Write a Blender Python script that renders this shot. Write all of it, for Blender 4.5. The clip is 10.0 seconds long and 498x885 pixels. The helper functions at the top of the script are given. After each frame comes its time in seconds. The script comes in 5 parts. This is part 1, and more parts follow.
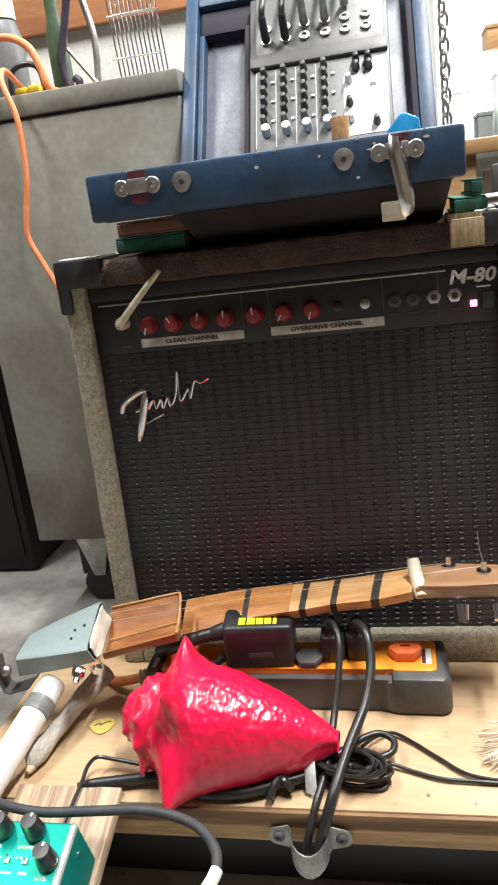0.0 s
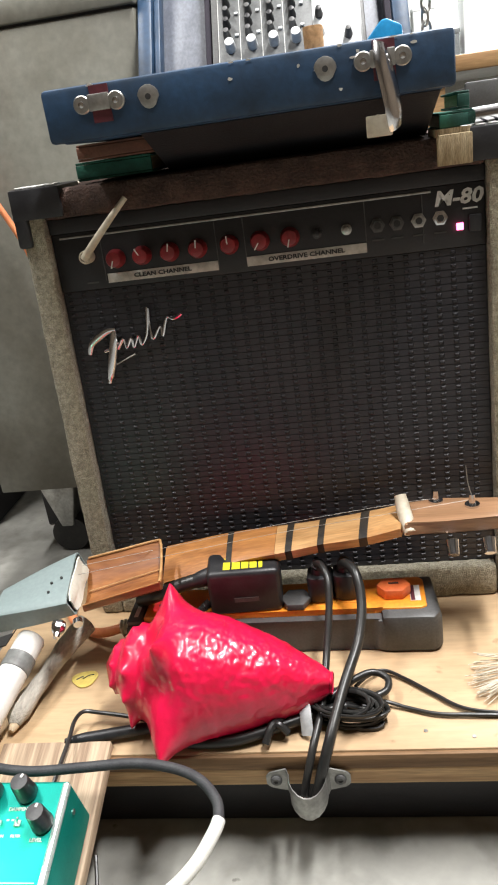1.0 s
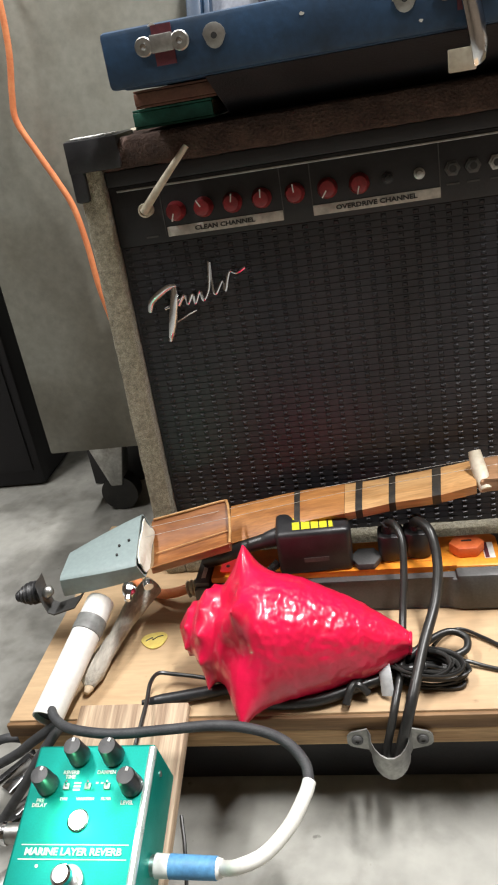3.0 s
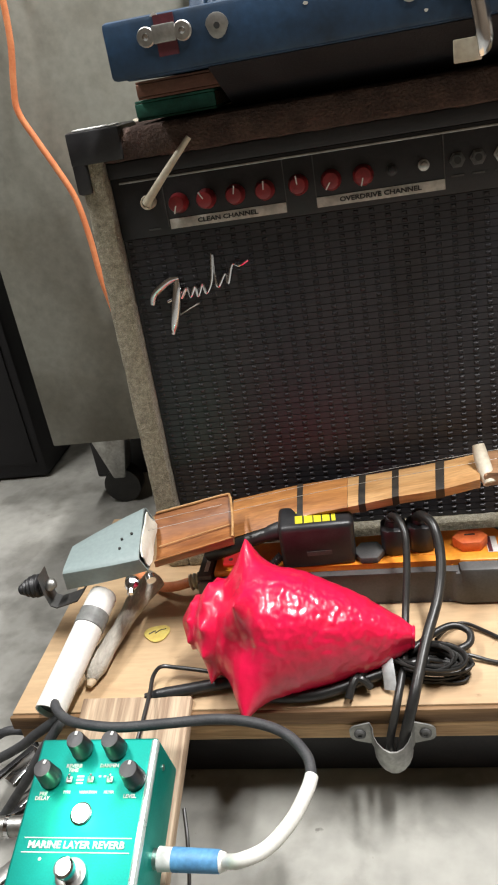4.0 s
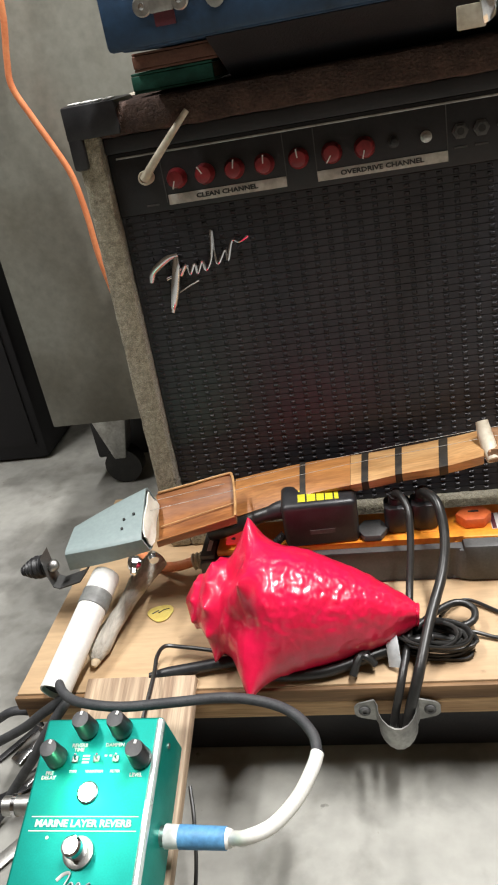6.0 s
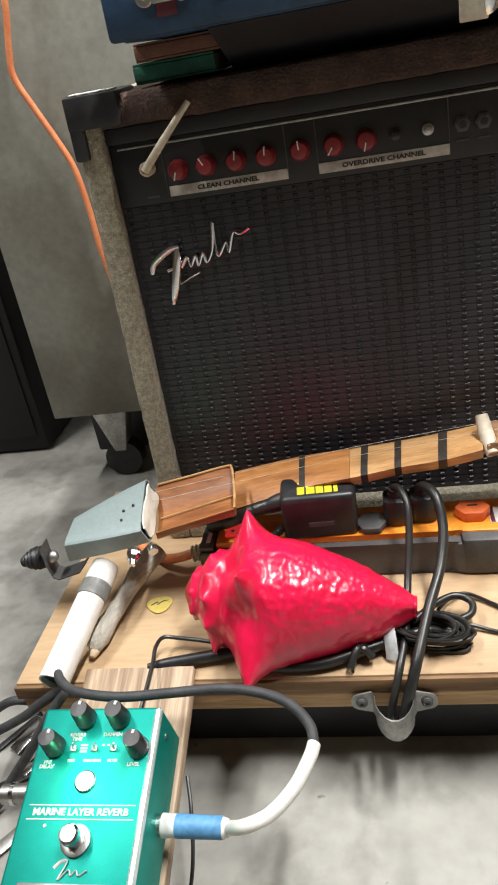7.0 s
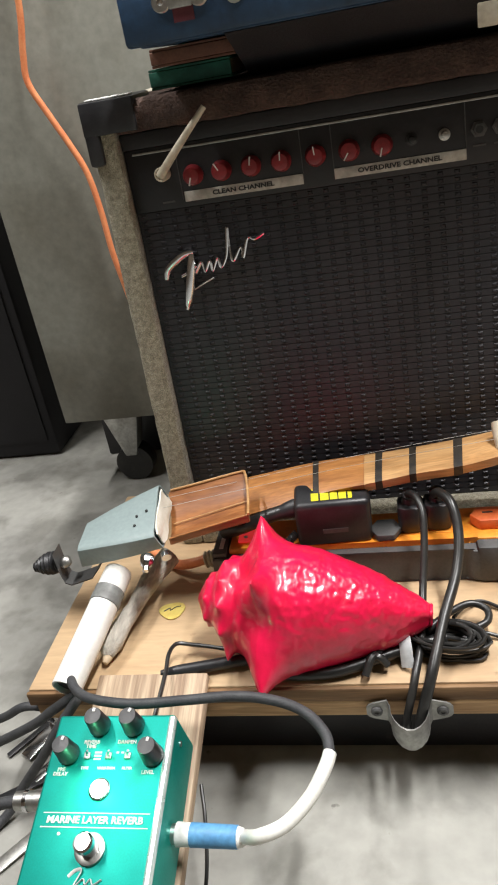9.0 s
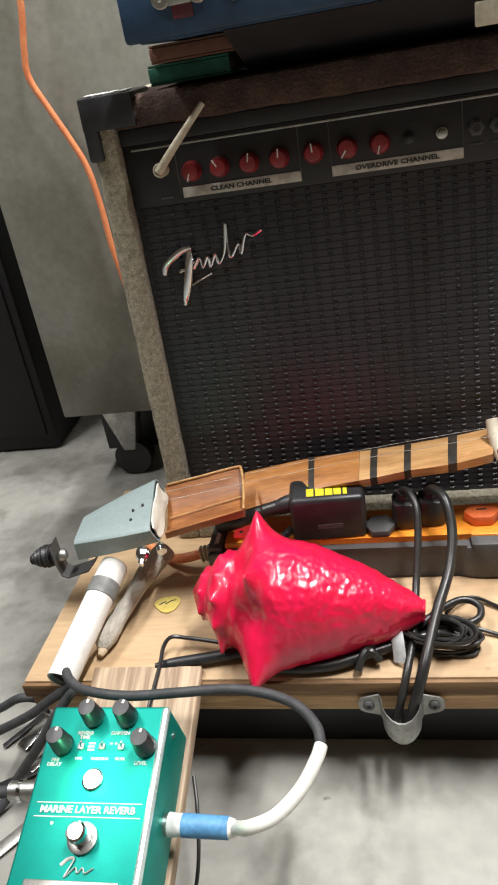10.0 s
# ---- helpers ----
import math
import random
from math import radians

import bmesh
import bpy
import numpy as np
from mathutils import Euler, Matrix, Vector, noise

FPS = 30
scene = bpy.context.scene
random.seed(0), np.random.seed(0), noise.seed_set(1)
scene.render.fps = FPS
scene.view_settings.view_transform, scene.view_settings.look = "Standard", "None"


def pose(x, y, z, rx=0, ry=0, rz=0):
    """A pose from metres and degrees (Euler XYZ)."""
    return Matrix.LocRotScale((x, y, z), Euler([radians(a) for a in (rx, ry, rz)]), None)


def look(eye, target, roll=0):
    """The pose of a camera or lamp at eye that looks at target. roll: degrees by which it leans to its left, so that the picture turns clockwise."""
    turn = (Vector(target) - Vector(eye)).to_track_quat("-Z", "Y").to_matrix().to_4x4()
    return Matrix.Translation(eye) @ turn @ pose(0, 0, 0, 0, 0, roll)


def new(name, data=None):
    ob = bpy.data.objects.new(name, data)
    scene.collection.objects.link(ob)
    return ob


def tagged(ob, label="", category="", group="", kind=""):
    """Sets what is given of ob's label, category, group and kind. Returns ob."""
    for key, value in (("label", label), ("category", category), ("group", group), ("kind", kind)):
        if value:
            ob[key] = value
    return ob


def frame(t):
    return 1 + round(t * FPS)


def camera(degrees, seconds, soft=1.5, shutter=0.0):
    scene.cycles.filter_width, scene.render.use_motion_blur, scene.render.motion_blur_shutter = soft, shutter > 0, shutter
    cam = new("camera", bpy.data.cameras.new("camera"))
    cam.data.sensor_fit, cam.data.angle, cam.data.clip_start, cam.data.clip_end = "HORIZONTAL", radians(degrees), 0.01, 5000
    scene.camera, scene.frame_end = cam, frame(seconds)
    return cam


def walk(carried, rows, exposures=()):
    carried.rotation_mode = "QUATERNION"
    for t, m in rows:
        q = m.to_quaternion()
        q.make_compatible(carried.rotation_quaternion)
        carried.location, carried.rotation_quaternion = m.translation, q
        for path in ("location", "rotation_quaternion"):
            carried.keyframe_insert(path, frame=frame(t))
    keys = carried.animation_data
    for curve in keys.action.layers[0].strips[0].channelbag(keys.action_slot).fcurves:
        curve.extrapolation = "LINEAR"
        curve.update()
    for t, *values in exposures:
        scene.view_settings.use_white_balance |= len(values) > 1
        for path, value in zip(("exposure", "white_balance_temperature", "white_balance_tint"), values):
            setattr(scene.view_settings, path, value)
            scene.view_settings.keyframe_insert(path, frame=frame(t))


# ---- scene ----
cam = camera(36.11, 10.0, soft=2.0)
PATH = [  # seconds, eye, yaw, pitch, roll
    (0, (0.3137, -0.6958, 0.4506), 12.54, -17.23, -7.37),
    (0.5, (0.3094, -0.6951, 0.4486), 13.36, -18.34, -8.00),
    (1, (0.2831, -0.6716, 0.4383), 9.39, -21.79, -8.23),
    (1.5, (0.2266, -0.6561, 0.4334), 9.61, -24.68, -8.11),
    (2, (0.2278, -0.6551, 0.4365), 9.51, -24.07, -6.21),
    (2.5, (0.2399, -0.6561, 0.4352), 10.41, -24.77, -9.72),
    (2.7, (0.2393, -0.6602, 0.4371), 11.27, -25.03, -9.75),
    (3.8, (0.2413, -0.6546, 0.4503), 12.02, -24.97, -11.07),
    (4, (0.2395, -0.6565, 0.4429), 11.98, -25.64, -10.31),
    (4.5, (0.2407, -0.6565, 0.4445), 12.00, -25.95, -10.45),
    (5, (0.2379, -0.6536, 0.4383), 11.75, -26.42, -10.35),
    (5.5, (0.2360, -0.6525, 0.4404), 12.21, -26.75, -10.98),
    (7, (0.2385, -0.6541, 0.4389), 12.51, -27.54, -10.74),
    (7.5, (0.2352, -0.6534, 0.4393), 12.83, -27.38, -10.71),
    (8, (0.2367, -0.6535, 0.4391), 12.80, -27.71, -10.94),
    (8.5, (0.2301, -0.6513, 0.4367), 12.95, -27.63, -10.46),
    (9, (0.2319, -0.6520, 0.4398), 12.99, -27.13, -10.77),
    (9.5, (0.2332, -0.6540, 0.4397), 13.07, -27.60, -10.20),
    (10, (0.2367, -0.6551, 0.4407), 13.12, -27.43, -10.33),
]


def aim(eye, yaw, pitch, roll):
    """The camera's pose from its eye and its angles in degrees (yaw to the left of +y, pitch up)."""
    a, b = radians(yaw), radians(pitch)
    way = Vector((-math.sin(a) * math.cos(b), math.cos(a) * math.cos(b), math.sin(b)))
    return look(eye, Vector(eye) + way, roll)


walk(cam, [(t, aim((eye[0], eye[1], eye[2] + 0.10), yaw, pitch, roll)) for t, eye, yaw, pitch, roll in PATH],
     exposures=((0, 0.38), (0.8, 0.34), (1.3, 0.20), (2.5, 0.18), (10, 0.14)))

# ---- light ----
B = 0.10  # the board's top above the floor; heights below are counted from the board's top
world = bpy.data.worlds.new("world")
scene.world = world
world.use_nodes = True
world.node_tree.nodes["Background"].inputs[0].default_value = (0.75, 0.85, 1.0, 1)
world.node_tree.nodes["Background"].inputs[1].default_value = 0.02


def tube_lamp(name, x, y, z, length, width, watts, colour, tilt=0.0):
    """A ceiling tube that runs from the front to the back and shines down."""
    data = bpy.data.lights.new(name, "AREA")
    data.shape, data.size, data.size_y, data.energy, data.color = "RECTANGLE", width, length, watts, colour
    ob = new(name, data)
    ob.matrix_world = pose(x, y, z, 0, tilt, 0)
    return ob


tube_lamp("ceiling_tube_light", -0.75, -0.20, 2.2, 1.1, 0.10, 34, (1.0, 0.985, 0.96))
tube_lamp("ceiling_tube_light", 0.80, -0.08, 2.2, 1.1, 0.10, 78, (1.0, 0.985, 0.97))
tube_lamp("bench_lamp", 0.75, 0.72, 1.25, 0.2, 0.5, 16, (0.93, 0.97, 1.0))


# ---- materials ----
def mat(name, c1, c2=None, rough=0.6, metal=0.0, scale=30.0, fine=300.0, mixes=0.35, bump=0.15, depth=0.001, stretch=(1, 1, 1),
        coat=0.0, per_thing=0.0, emit=None, power=0.0, rvar=0.12, sheen=0.0):
    """A surface with two scales of variation: patches of c1 and c2, and a fine grain that also gives relief."""
    m = bpy.data.materials.new(name)
    m.use_nodes = True
    nt = m.node_tree
    n, l = nt.nodes, nt.links
    p = n["Principled BSDF"]
    tc, mp = n.new("ShaderNodeTexCoord"), n.new("ShaderNodeMapping")
    mp.inputs["Scale"].default_value = stretch
    l.new(tc.outputs["Object"], mp.inputs["Vector"])
    big, small = n.new("ShaderNodeTexNoise"), n.new("ShaderNodeTexNoise")
    big.inputs["Scale"].default_value, big.inputs["Detail"].default_value = scale, 5
    small.inputs["Scale"].default_value, small.inputs["Detail"].default_value = fine, 3
    l.new(mp.outputs[0], big.inputs["Vector"]), l.new(mp.outputs[0], small.inputs["Vector"])
    c2 = c2 or tuple(v * 0.72 for v in c1)
    ramp = n.new("ShaderNodeValToRGB")
    ramp.color_ramp.elements[0].position, ramp.color_ramp.elements[1].position = 0.36, 0.66
    ramp.color_ramp.elements[0].color, ramp.color_ramp.elements[1].color = (*c1, 1), (*c2, 1)
    l.new(big.outputs["Fac"], ramp.inputs["Fac"])
    grain = n.new("ShaderNodeMixRGB")
    grain.blend_type = "OVERLAY"
    grain.inputs["Fac"].default_value = mixes
    l.new(ramp.outputs["Color"], grain.inputs["Color1"]), l.new(small.outputs["Fac"], grain.inputs["Color2"])
    colour = grain.outputs["Color"]
    if per_thing:
        info, hsv = n.new("ShaderNodeObjectInfo"), n.new("ShaderNodeHueSaturation")
        rng = n.new("ShaderNodeMapRange")
        rng.inputs["To Min"].default_value, rng.inputs["To Max"].default_value = 1 - per_thing, 1 + per_thing
        l.new(info.outputs["Random"], rng.inputs["Value"]), l.new(rng.outputs[0], hsv.inputs["Value"])
        l.new(colour, hsv.inputs["Color"])
        colour = hsv.outputs["Color"]
    l.new(colour, p.inputs["Base Color"])
    rr = n.new("ShaderNodeMapRange")
    rr.inputs["To Min"].default_value, rr.inputs["To Max"].default_value = max(0.03, rough - rvar), min(1, rough + rvar)
    l.new(big.outputs["Fac"], rr.inputs["Value"]), l.new(rr.outputs[0], p.inputs["Roughness"])
    p.inputs["Metallic"].default_value = metal
    p.inputs["Coat Weight"].default_value = coat
    p.inputs["Coat Roughness"].default_value = 0.12
    p.inputs["Sheen Weight"].default_value = sheen
    if bump:
        b = n.new("ShaderNodeBump")
        b.inputs["Strength"].default_value, b.inputs["Distance"].default_value = bump, depth
        l.new(small.outputs["Fac"], b.inputs["Height"]), l.new(b.outputs[0], p.inputs["Normal"])
    if emit:
        p.inputs["Emission Color"].default_value, p.inputs["Emission Strength"].default_value = (*emit, 1), power
    return m


CONCRETE = mat("concrete", (0.33, 0.325, 0.295), (0.22, 0.217, 0.2), 0.75, scale=4, fine=60, mixes=0.22, bump=0.15, depth=0.0015)


def stain(m, colour, scale, low, high, amount):
    """Lays irregular darker blotches over a surface."""
    n, l = m.node_tree.nodes, m.node_tree.links
    p = n["Principled BSDF"]
    before = p.inputs["Base Color"].links[0].from_socket
    tc, tex, ramp, mix = n.new("ShaderNodeTexCoord"), n.new("ShaderNodeTexNoise"), n.new("ShaderNodeMapRange"), n.new("ShaderNodeMixRGB")
    tex.inputs["Scale"].default_value, tex.inputs["Detail"].default_value, tex.inputs["Distortion"].default_value = scale, 6, 0.15
    ramp.inputs["From Min"].default_value, ramp.inputs["From Max"].default_value, ramp.inputs["To Max"].default_value = low, high, amount
    mix.blend_type = "MULTIPLY"
    mix.inputs["Color2"].default_value = (*colour, 1)
    l.new(tc.outputs["Object"], tex.inputs["Vector"]), l.new(tex.outputs["Fac"], ramp.inputs["Value"])
    l.new(ramp.outputs[0], mix.inputs["Fac"]), l.new(before, mix.inputs["Color1"]), l.new(mix.outputs[0], p.inputs["Base Color"])


stain(CONCRETE, (0.5, 0.49, 0.47), 17, 0.47, 0.64, 0.75)
stain(CONCRETE, (0.3, 0.29, 0.28), 60, 0.70, 0.76, 0.7)
PAINTED_WALL = mat("painted_wall", (0.62, 0.61, 0.57), (0.5, 0.5, 0.46), 0.8, scale=4, fine=150)
# dark brown for the room's unseen sides, so that they bounce little light
UNSEEN_DARK_WALL = mat("dark_unseen_wall", (0.16, 0.12, 0.085), (0.1, 0.075, 0.05), 0.85, scale=5, fine=80, stretch=(4, 4, 0.5))
PLYWOOD = mat("plywood", (0.51, 0.36, 0.21), (0.44, 0.295, 0.165), 0.6, scale=6, fine=70, stretch=(0.6, 3.5, 3.5), mixes=0.22, depth=0.0006)
stain(PLYWOOD, (0.72, 0.60, 0.48), 11, 0.52, 0.72, 0.6)
stain(PLYWOOD, (0.45, 0.36, 0.28), 55, 0.68, 0.76, 0.6)
PLY_DARK = mat("plywood_edge_dark", (0.24, 0.135, 0.06), (0.14, 0.075, 0.032), 0.7, scale=20, fine=90, stretch=(0.5, 8, 8), mixes=0.5)
PLY_EDGE = mat("plywood_edge_light", (0.52, 0.34, 0.17), (0.36, 0.21, 0.1), 0.7, scale=20, fine=90, stretch=(0.5, 8, 8), mixes=0.5)
PLANK = mat("striped_plank", (0.5, 0.38, 0.26), (0.27, 0.185, 0.12), 0.65, scale=26, fine=120, stretch=(7, 0.35, 7), mixes=0.4)
CARPET = mat("beige_carpet", (0.44, 0.40, 0.29), (0.25, 0.22, 0.15), 0.95, scale=260, fine=900, mixes=0.8, bump=1.0, depth=0.003, sheen=0.3)
# a darker brown than the side carpet, for the top panel only
TOP_CARPET = mat("dark_brown_carpet", (0.085, 0.05, 0.038), (0.05, 0.03, 0.024), 0.95, scale=60, fine=420, mixes=0.6, bump=0.8, depth=0.003)
BLACK_VINYL = mat("black_panel", (0.013, 0.013, 0.015), (0.022, 0.020, 0.022), 0.5, scale=20, fine=400)
GRILLE = mat("black_grille", (0.022, 0.022, 0.027), (0.031, 0.029, 0.033), 0.40, scale=14, fine=300, bump=0.1)
BLACK_PLASTIC = mat("black_plastic", (0.015, 0.015, 0.017), (0.025, 0.025, 0.027), 0.4, scale=60, fine=500, bump=0.1)
RUBBER = mat("black_rubber", (0.014, 0.014, 0.014), (0.026, 0.025, 0.023), 0.36, scale=50, fine=400, bump=0.1)
CHROME = mat("chrome", (0.75, 0.76, 0.78), (0.6, 0.6, 0.62), 0.18, 1.0, scale=60, fine=300, mixes=0.1, bump=0.03)
STEEL = mat("dull_steel", (0.5, 0.5, 0.48), (0.34, 0.33, 0.31), 0.42, 1.0, scale=50, fine=300, bump=0.06)
RED_KNOB = mat("red_plastic_knob", (0.27, 0.022, 0.027), (0.18, 0.014, 0.018), 0.35, scale=80, bump=0.05, coat=0.3)
WHITE_INK = mat("white_ink", (0.75, 0.75, 0.72), (0.62, 0.62, 0.6), 0.6, scale=120, bump=0)
LABEL_STRIP = mat("grey_label_strip", (0.62, 0.6, 0.55), (0.42, 0.4, 0.36), 0.6, scale=90, fine=300, bump=0.05)
DARK_INK = mat("dark_ink", (0.03, 0.03, 0.03), None, 0.6, bump=0)
RED_LED = mat("red_led", (0.8, 0.1, 0.2), None, 0.3, bump=0, emit=(1.0, 0.12, 0.3), power=6)
GREEN_LED = mat("green_led", (0.7, 1.0, 0.8), None, 0.3, bump=0, emit=(0.22, 1.0, 0.5), power=45)
SHELL_RED = mat("glossy_red_paint", (0.76, 0.008, 0.065), (0.62, 0.006, 0.042), 0.36, scale=45, fine=330, mixes=0.12, bump=0.2, depth=0.0010, coat=0.55, rvar=0.1)
ORANGE = mat("orange_plastic", (0.88, 0.32, 0.03), (0.78, 0.26, 0.02), 0.42, scale=30, fine=300, bump=0.05)
ORANGE_DARK = mat("orange_cap", (0.78, 0.18, 0.05), (0.66, 0.13, 0.035), 0.45, scale=60, bump=0.05)
GREY_PLASTIC = mat("grey_plastic", (0.085, 0.085, 0.085), (0.065, 0.065, 0.063), 0.5, scale=40, fine=500, bump=0.08)
RED_SWITCH = mat("red_switch", (0.45, 0.02, 0.03), None, 0.3, scale=60, bump=0.02, emit=(1, 0.05, 0.05), power=0.35)
YELLOW_INK = mat("yellow_ink", (0.75, 0.68, 0.03), None, 0.5, scale=80, bump=0)
TEAL = mat("teal_anodised", (0.0, 0.33, 0.27), (0.0, 0.27, 0.22), 0.46, 0.6, scale=30, fine=900, mixes=0.15, bump=0.05, depth=0.0003)
# near-white colour for the highlight on the pedal's edge
HIGHLIGHT_EDGE = mat("pale_edge_highlight", (0.8, 0.95, 0.92), None, 0.25, 0.6, scale=60, bump=0.02)
NECK_WOOD = mat("amber_neck_wood", (0.46, 0.205, 0.065), (0.30, 0.115, 0.032), 0.4, scale=14, fine=70, stretch=(0.6, 7, 7), mixes=0.45, coat=0.25)
NECK_PALE = mat("pale_neck_wood", (0.58, 0.34, 0.15), (0.40, 0.205, 0.075), 0.4, scale=12, fine=70, stretch=(0.6, 7, 7), mixes=0.45, coat=0.25)
HEAD_WOOD = mat("brown_headstock_wood", (0.36, 0.2, 0.11), (0.26, 0.14, 0.07), 0.4, scale=16, fine=70, stretch=(0.6, 7, 7), mixes=0.35)
SCOOP_WOOD = mat("brown_scoop_wood", (0.35, 0.14, 0.045), (0.22, 0.075, 0.022), 0.4, scale=18, fine=80, stretch=(0.6, 6, 6), mixes=0.4, coat=0.2)
BLACK_BAND = mat("black_burnt_band", (0.012, 0.01, 0.008), (0.04, 0.03, 0.02), 0.6, scale=120, fine=500)
BONE = mat("white_bone", (0.68, 0.62, 0.5), (0.5, 0.44, 0.33), 0.5, scale=60, fine=220)
BELL_GREY = mat("grey_green_enamel", (0.26, 0.325, 0.325), (0.235, 0.295, 0.295), 0.45, scale=12, fine=260, mixes=0.15, bump=0.08)
CREAM = mat("cream_plate", (0.82, 0.82, 0.72), (0.7, 0.7, 0.6), 0.5, scale=50)
PVC = mat("white_pvc", (0.8, 0.8, 0.76), (0.72, 0.71, 0.66), 0.38, scale=30, fine=300, bump=0.04)
GALVANISED = mat("galvanised_strap", (0.36, 0.36, 0.34), (0.24, 0.24, 0.23), 0.5, 0.7, scale=60, fine=300, bump=0.1)
GREY_TAPE = mat("grey_tape", (0.2, 0.21, 0.2), (0.15, 0.15, 0.145), 0.45, scale=60, fine=300)
DRIFTWOOD = mat("grey_driftwood", (0.5, 0.47, 0.41), (0.34, 0.315, 0.27), 0.85, scale=26, fine=130, stretch=(3, 0.7, 3), mixes=0.4, bump=0.6, depth=0.003)
PALE_WOOD = mat("raw_pale_wood", (0.62, 0.50, 0.34), None, 0.8, scale=40)
PICK = mat("yellow_celluloid", (0.68, 0.55, 0.16), (0.6, 0.46, 0.12), 0.3, scale=60, bump=0.02)
BLUE_PAINT = mat("worn_blue_paint", (0.02, 0.055, 0.115), (0.012, 0.034, 0.07), 0.5, scale=16, fine=160, mixes=0.45, bump=0.25)
stain(BLUE_PAINT, (0.45, 0.5, 0.5), 40, 0.52, 0.66, 0.6)
PALE_BLUE = mat("scuffed_pale_blue_lining", (0.17, 0.185, 0.22), (0.11, 0.12, 0.15), 0.5, scale=12, fine=120, stretch=(3, 3, 0.6), mixes=0.4)
# dark strips inside the lid, and the shade painted under its top
LINING_AND_SHADE = mat("lining_and_shade", (0.016, 0.014, 0.024), (0.026, 0.02, 0.03), 0.9, scale=30, fine=400)
RED_LEATHER = mat("worn_red_leather", (0.13, 0.024, 0.034), (0.07, 0.014, 0.022), 0.55, scale=60, fine=250)
MIXER_GREY = mat("mixer_grey_panel", (0.15, 0.155, 0.155), (0.115, 0.12, 0.12), 0.45, 0.1, scale=30, fine=400, bump=0.05)
MIXER_WHITE = mat("mixer_white_panel", (0.62, 0.64, 0.65), None, 0.5, scale=40, bump=0.03)
CORK = mat("cork", (0.38, 0.22, 0.1), (0.28, 0.15, 0.06), 0.85, scale=90, fine=300, mixes=0.6, bump=0.4)
SKY_BLUE = mat("bright_blue_plastic", (0.02, 0.3, 0.62), None, 0.35, scale=40, bump=0.05)
CABINET = mat("grey_enamelled_steel", (0.25, 0.25, 0.215), (0.185, 0.18, 0.15), 0.5, scale=5, fine=120, mixes=0.25, bump=0.06)
stain(CABINET, (0.55, 0.50, 0.42), 9, 0.5, 0.72, 0.6)
CORD_ORANGE = mat("orange_cord", (0.82, 0.30, 0.13), (0.72, 0.22, 0.09), 0.45, scale=40, bump=0.08)
BOOK_GREEN = mat("green_cloth_cover", (0.014, 0.12, 0.08), (0.006, 0.05, 0.035), 0.75, scale=60, fine=500)
BOOK_BROWN = mat("brown_cloth_cover", (0.17, 0.075, 0.045), (0.11, 0.045, 0.03), 0.75, scale=60, fine=500)
PAGES = mat("yellowed_pages", (0.6, 0.48, 0.27), (0.45, 0.34, 0.18), 0.9, scale=40, fine=400, stretch=(1, 1, 10))
BRISTLE = mat("straw_bristles", (0.42, 0.33, 0.2), (0.3, 0.22, 0.12), 0.9, scale=60, fine=300, stretch=(6, 6, 0.8), mixes=0.7, bump=0.8)
WHITE_ENAMEL = mat("white_enamel", (0.82, 0.83, 0.82), (0.74, 0.75, 0.74), 0.4, scale=20)
TAN_WOOD = mat("tan_wood", (0.42, 0.25, 0.11), (0.32, 0.18, 0.075), 0.6, scale=14, fine=80, stretch=(0.6, 6, 6))
ORANGE_WOOD = mat("reddish_wood_board", (0.36, 0.15, 0.06), (0.26, 0.1, 0.04), 0.6, scale=10, fine=80, stretch=(0.6, 6, 6))
# black covering of the loudspeaker; also the painted shade under the blue case
TOLEX_AND_SHADE = mat("black_tolex_and_shade", (0.007, 0.0065, 0.009), (0.011, 0.010, 0.013), 0.7, scale=30, fine=500, bump=0.4)
GREEN_GLASS = mat("dull_green_paint", (0.06, 0.1, 0.05), (0.04, 0.07, 0.03), 0.5, scale=40)
BLUE_TAPE = mat("blue_tape", (0.11, 0.31, 0.54), (0.08, 0.24, 0.45), 0.5, scale=60, fine=300)
BRAIDED_GREY = mat("grey_braided_cable", (0.05, 0.052, 0.055), (0.035, 0.036, 0.04), 0.6, scale=120, fine=700, bump=0.3)
YELLOW_PAINT = mat("yellow_paint", (0.7, 0.5, 0.03), None, 0.4, scale=60)


SHELL_RED.node_tree.nodes["Principled BSDF"].inputs["Specular IOR Level"].default_value = 0.4
SHELL_RED.node_tree.nodes["Principled BSDF"].inputs["Coat Roughness"].default_value = 0.07


# ---- building helpers ----
def thing(name, base, label, category, group="", kind="", turn=None):
    """An Empty at the base (heights from the board's top) that carries a thing's parts."""
    ob = new(name)
    ob.empty_display_size = 0.02
    ob.location = (base[0], base[1], base[2] + B)
    if turn:
        ob.rotation_euler = [radians(a) for a in turn]
    ob["base"] = list(base)
    ob["local"] = 1 if turn else 0
    return tagged(ob, label, category, group, kind)


def origin(ob):
    while ob.parent:
        ob = ob.parent
    return Vector(ob["base"]) if not ob["local"] else Vector((0, 0, 0))


def part(name, bm, material, parent, label="", smooth=True, kind=""):
    """Links a bmesh as one mesh object under a thing or a part."""
    bmesh.ops.translate(bm, verts=bm.verts, vec=-origin(parent))
    bmesh.ops.recalc_face_normals(bm, faces=bm.faces)
    me = bpy.data.meshes.new(name)
    bm.to_mesh(me)
    bm.free()
    me.materials.append(material)
    if smooth:
        me.shade_smooth()
        me.set_sharp_from_angle(angle=radians(38))
    ob = new(name, me)
    ob.parent = parent
    return tagged(ob, label, kind=kind)


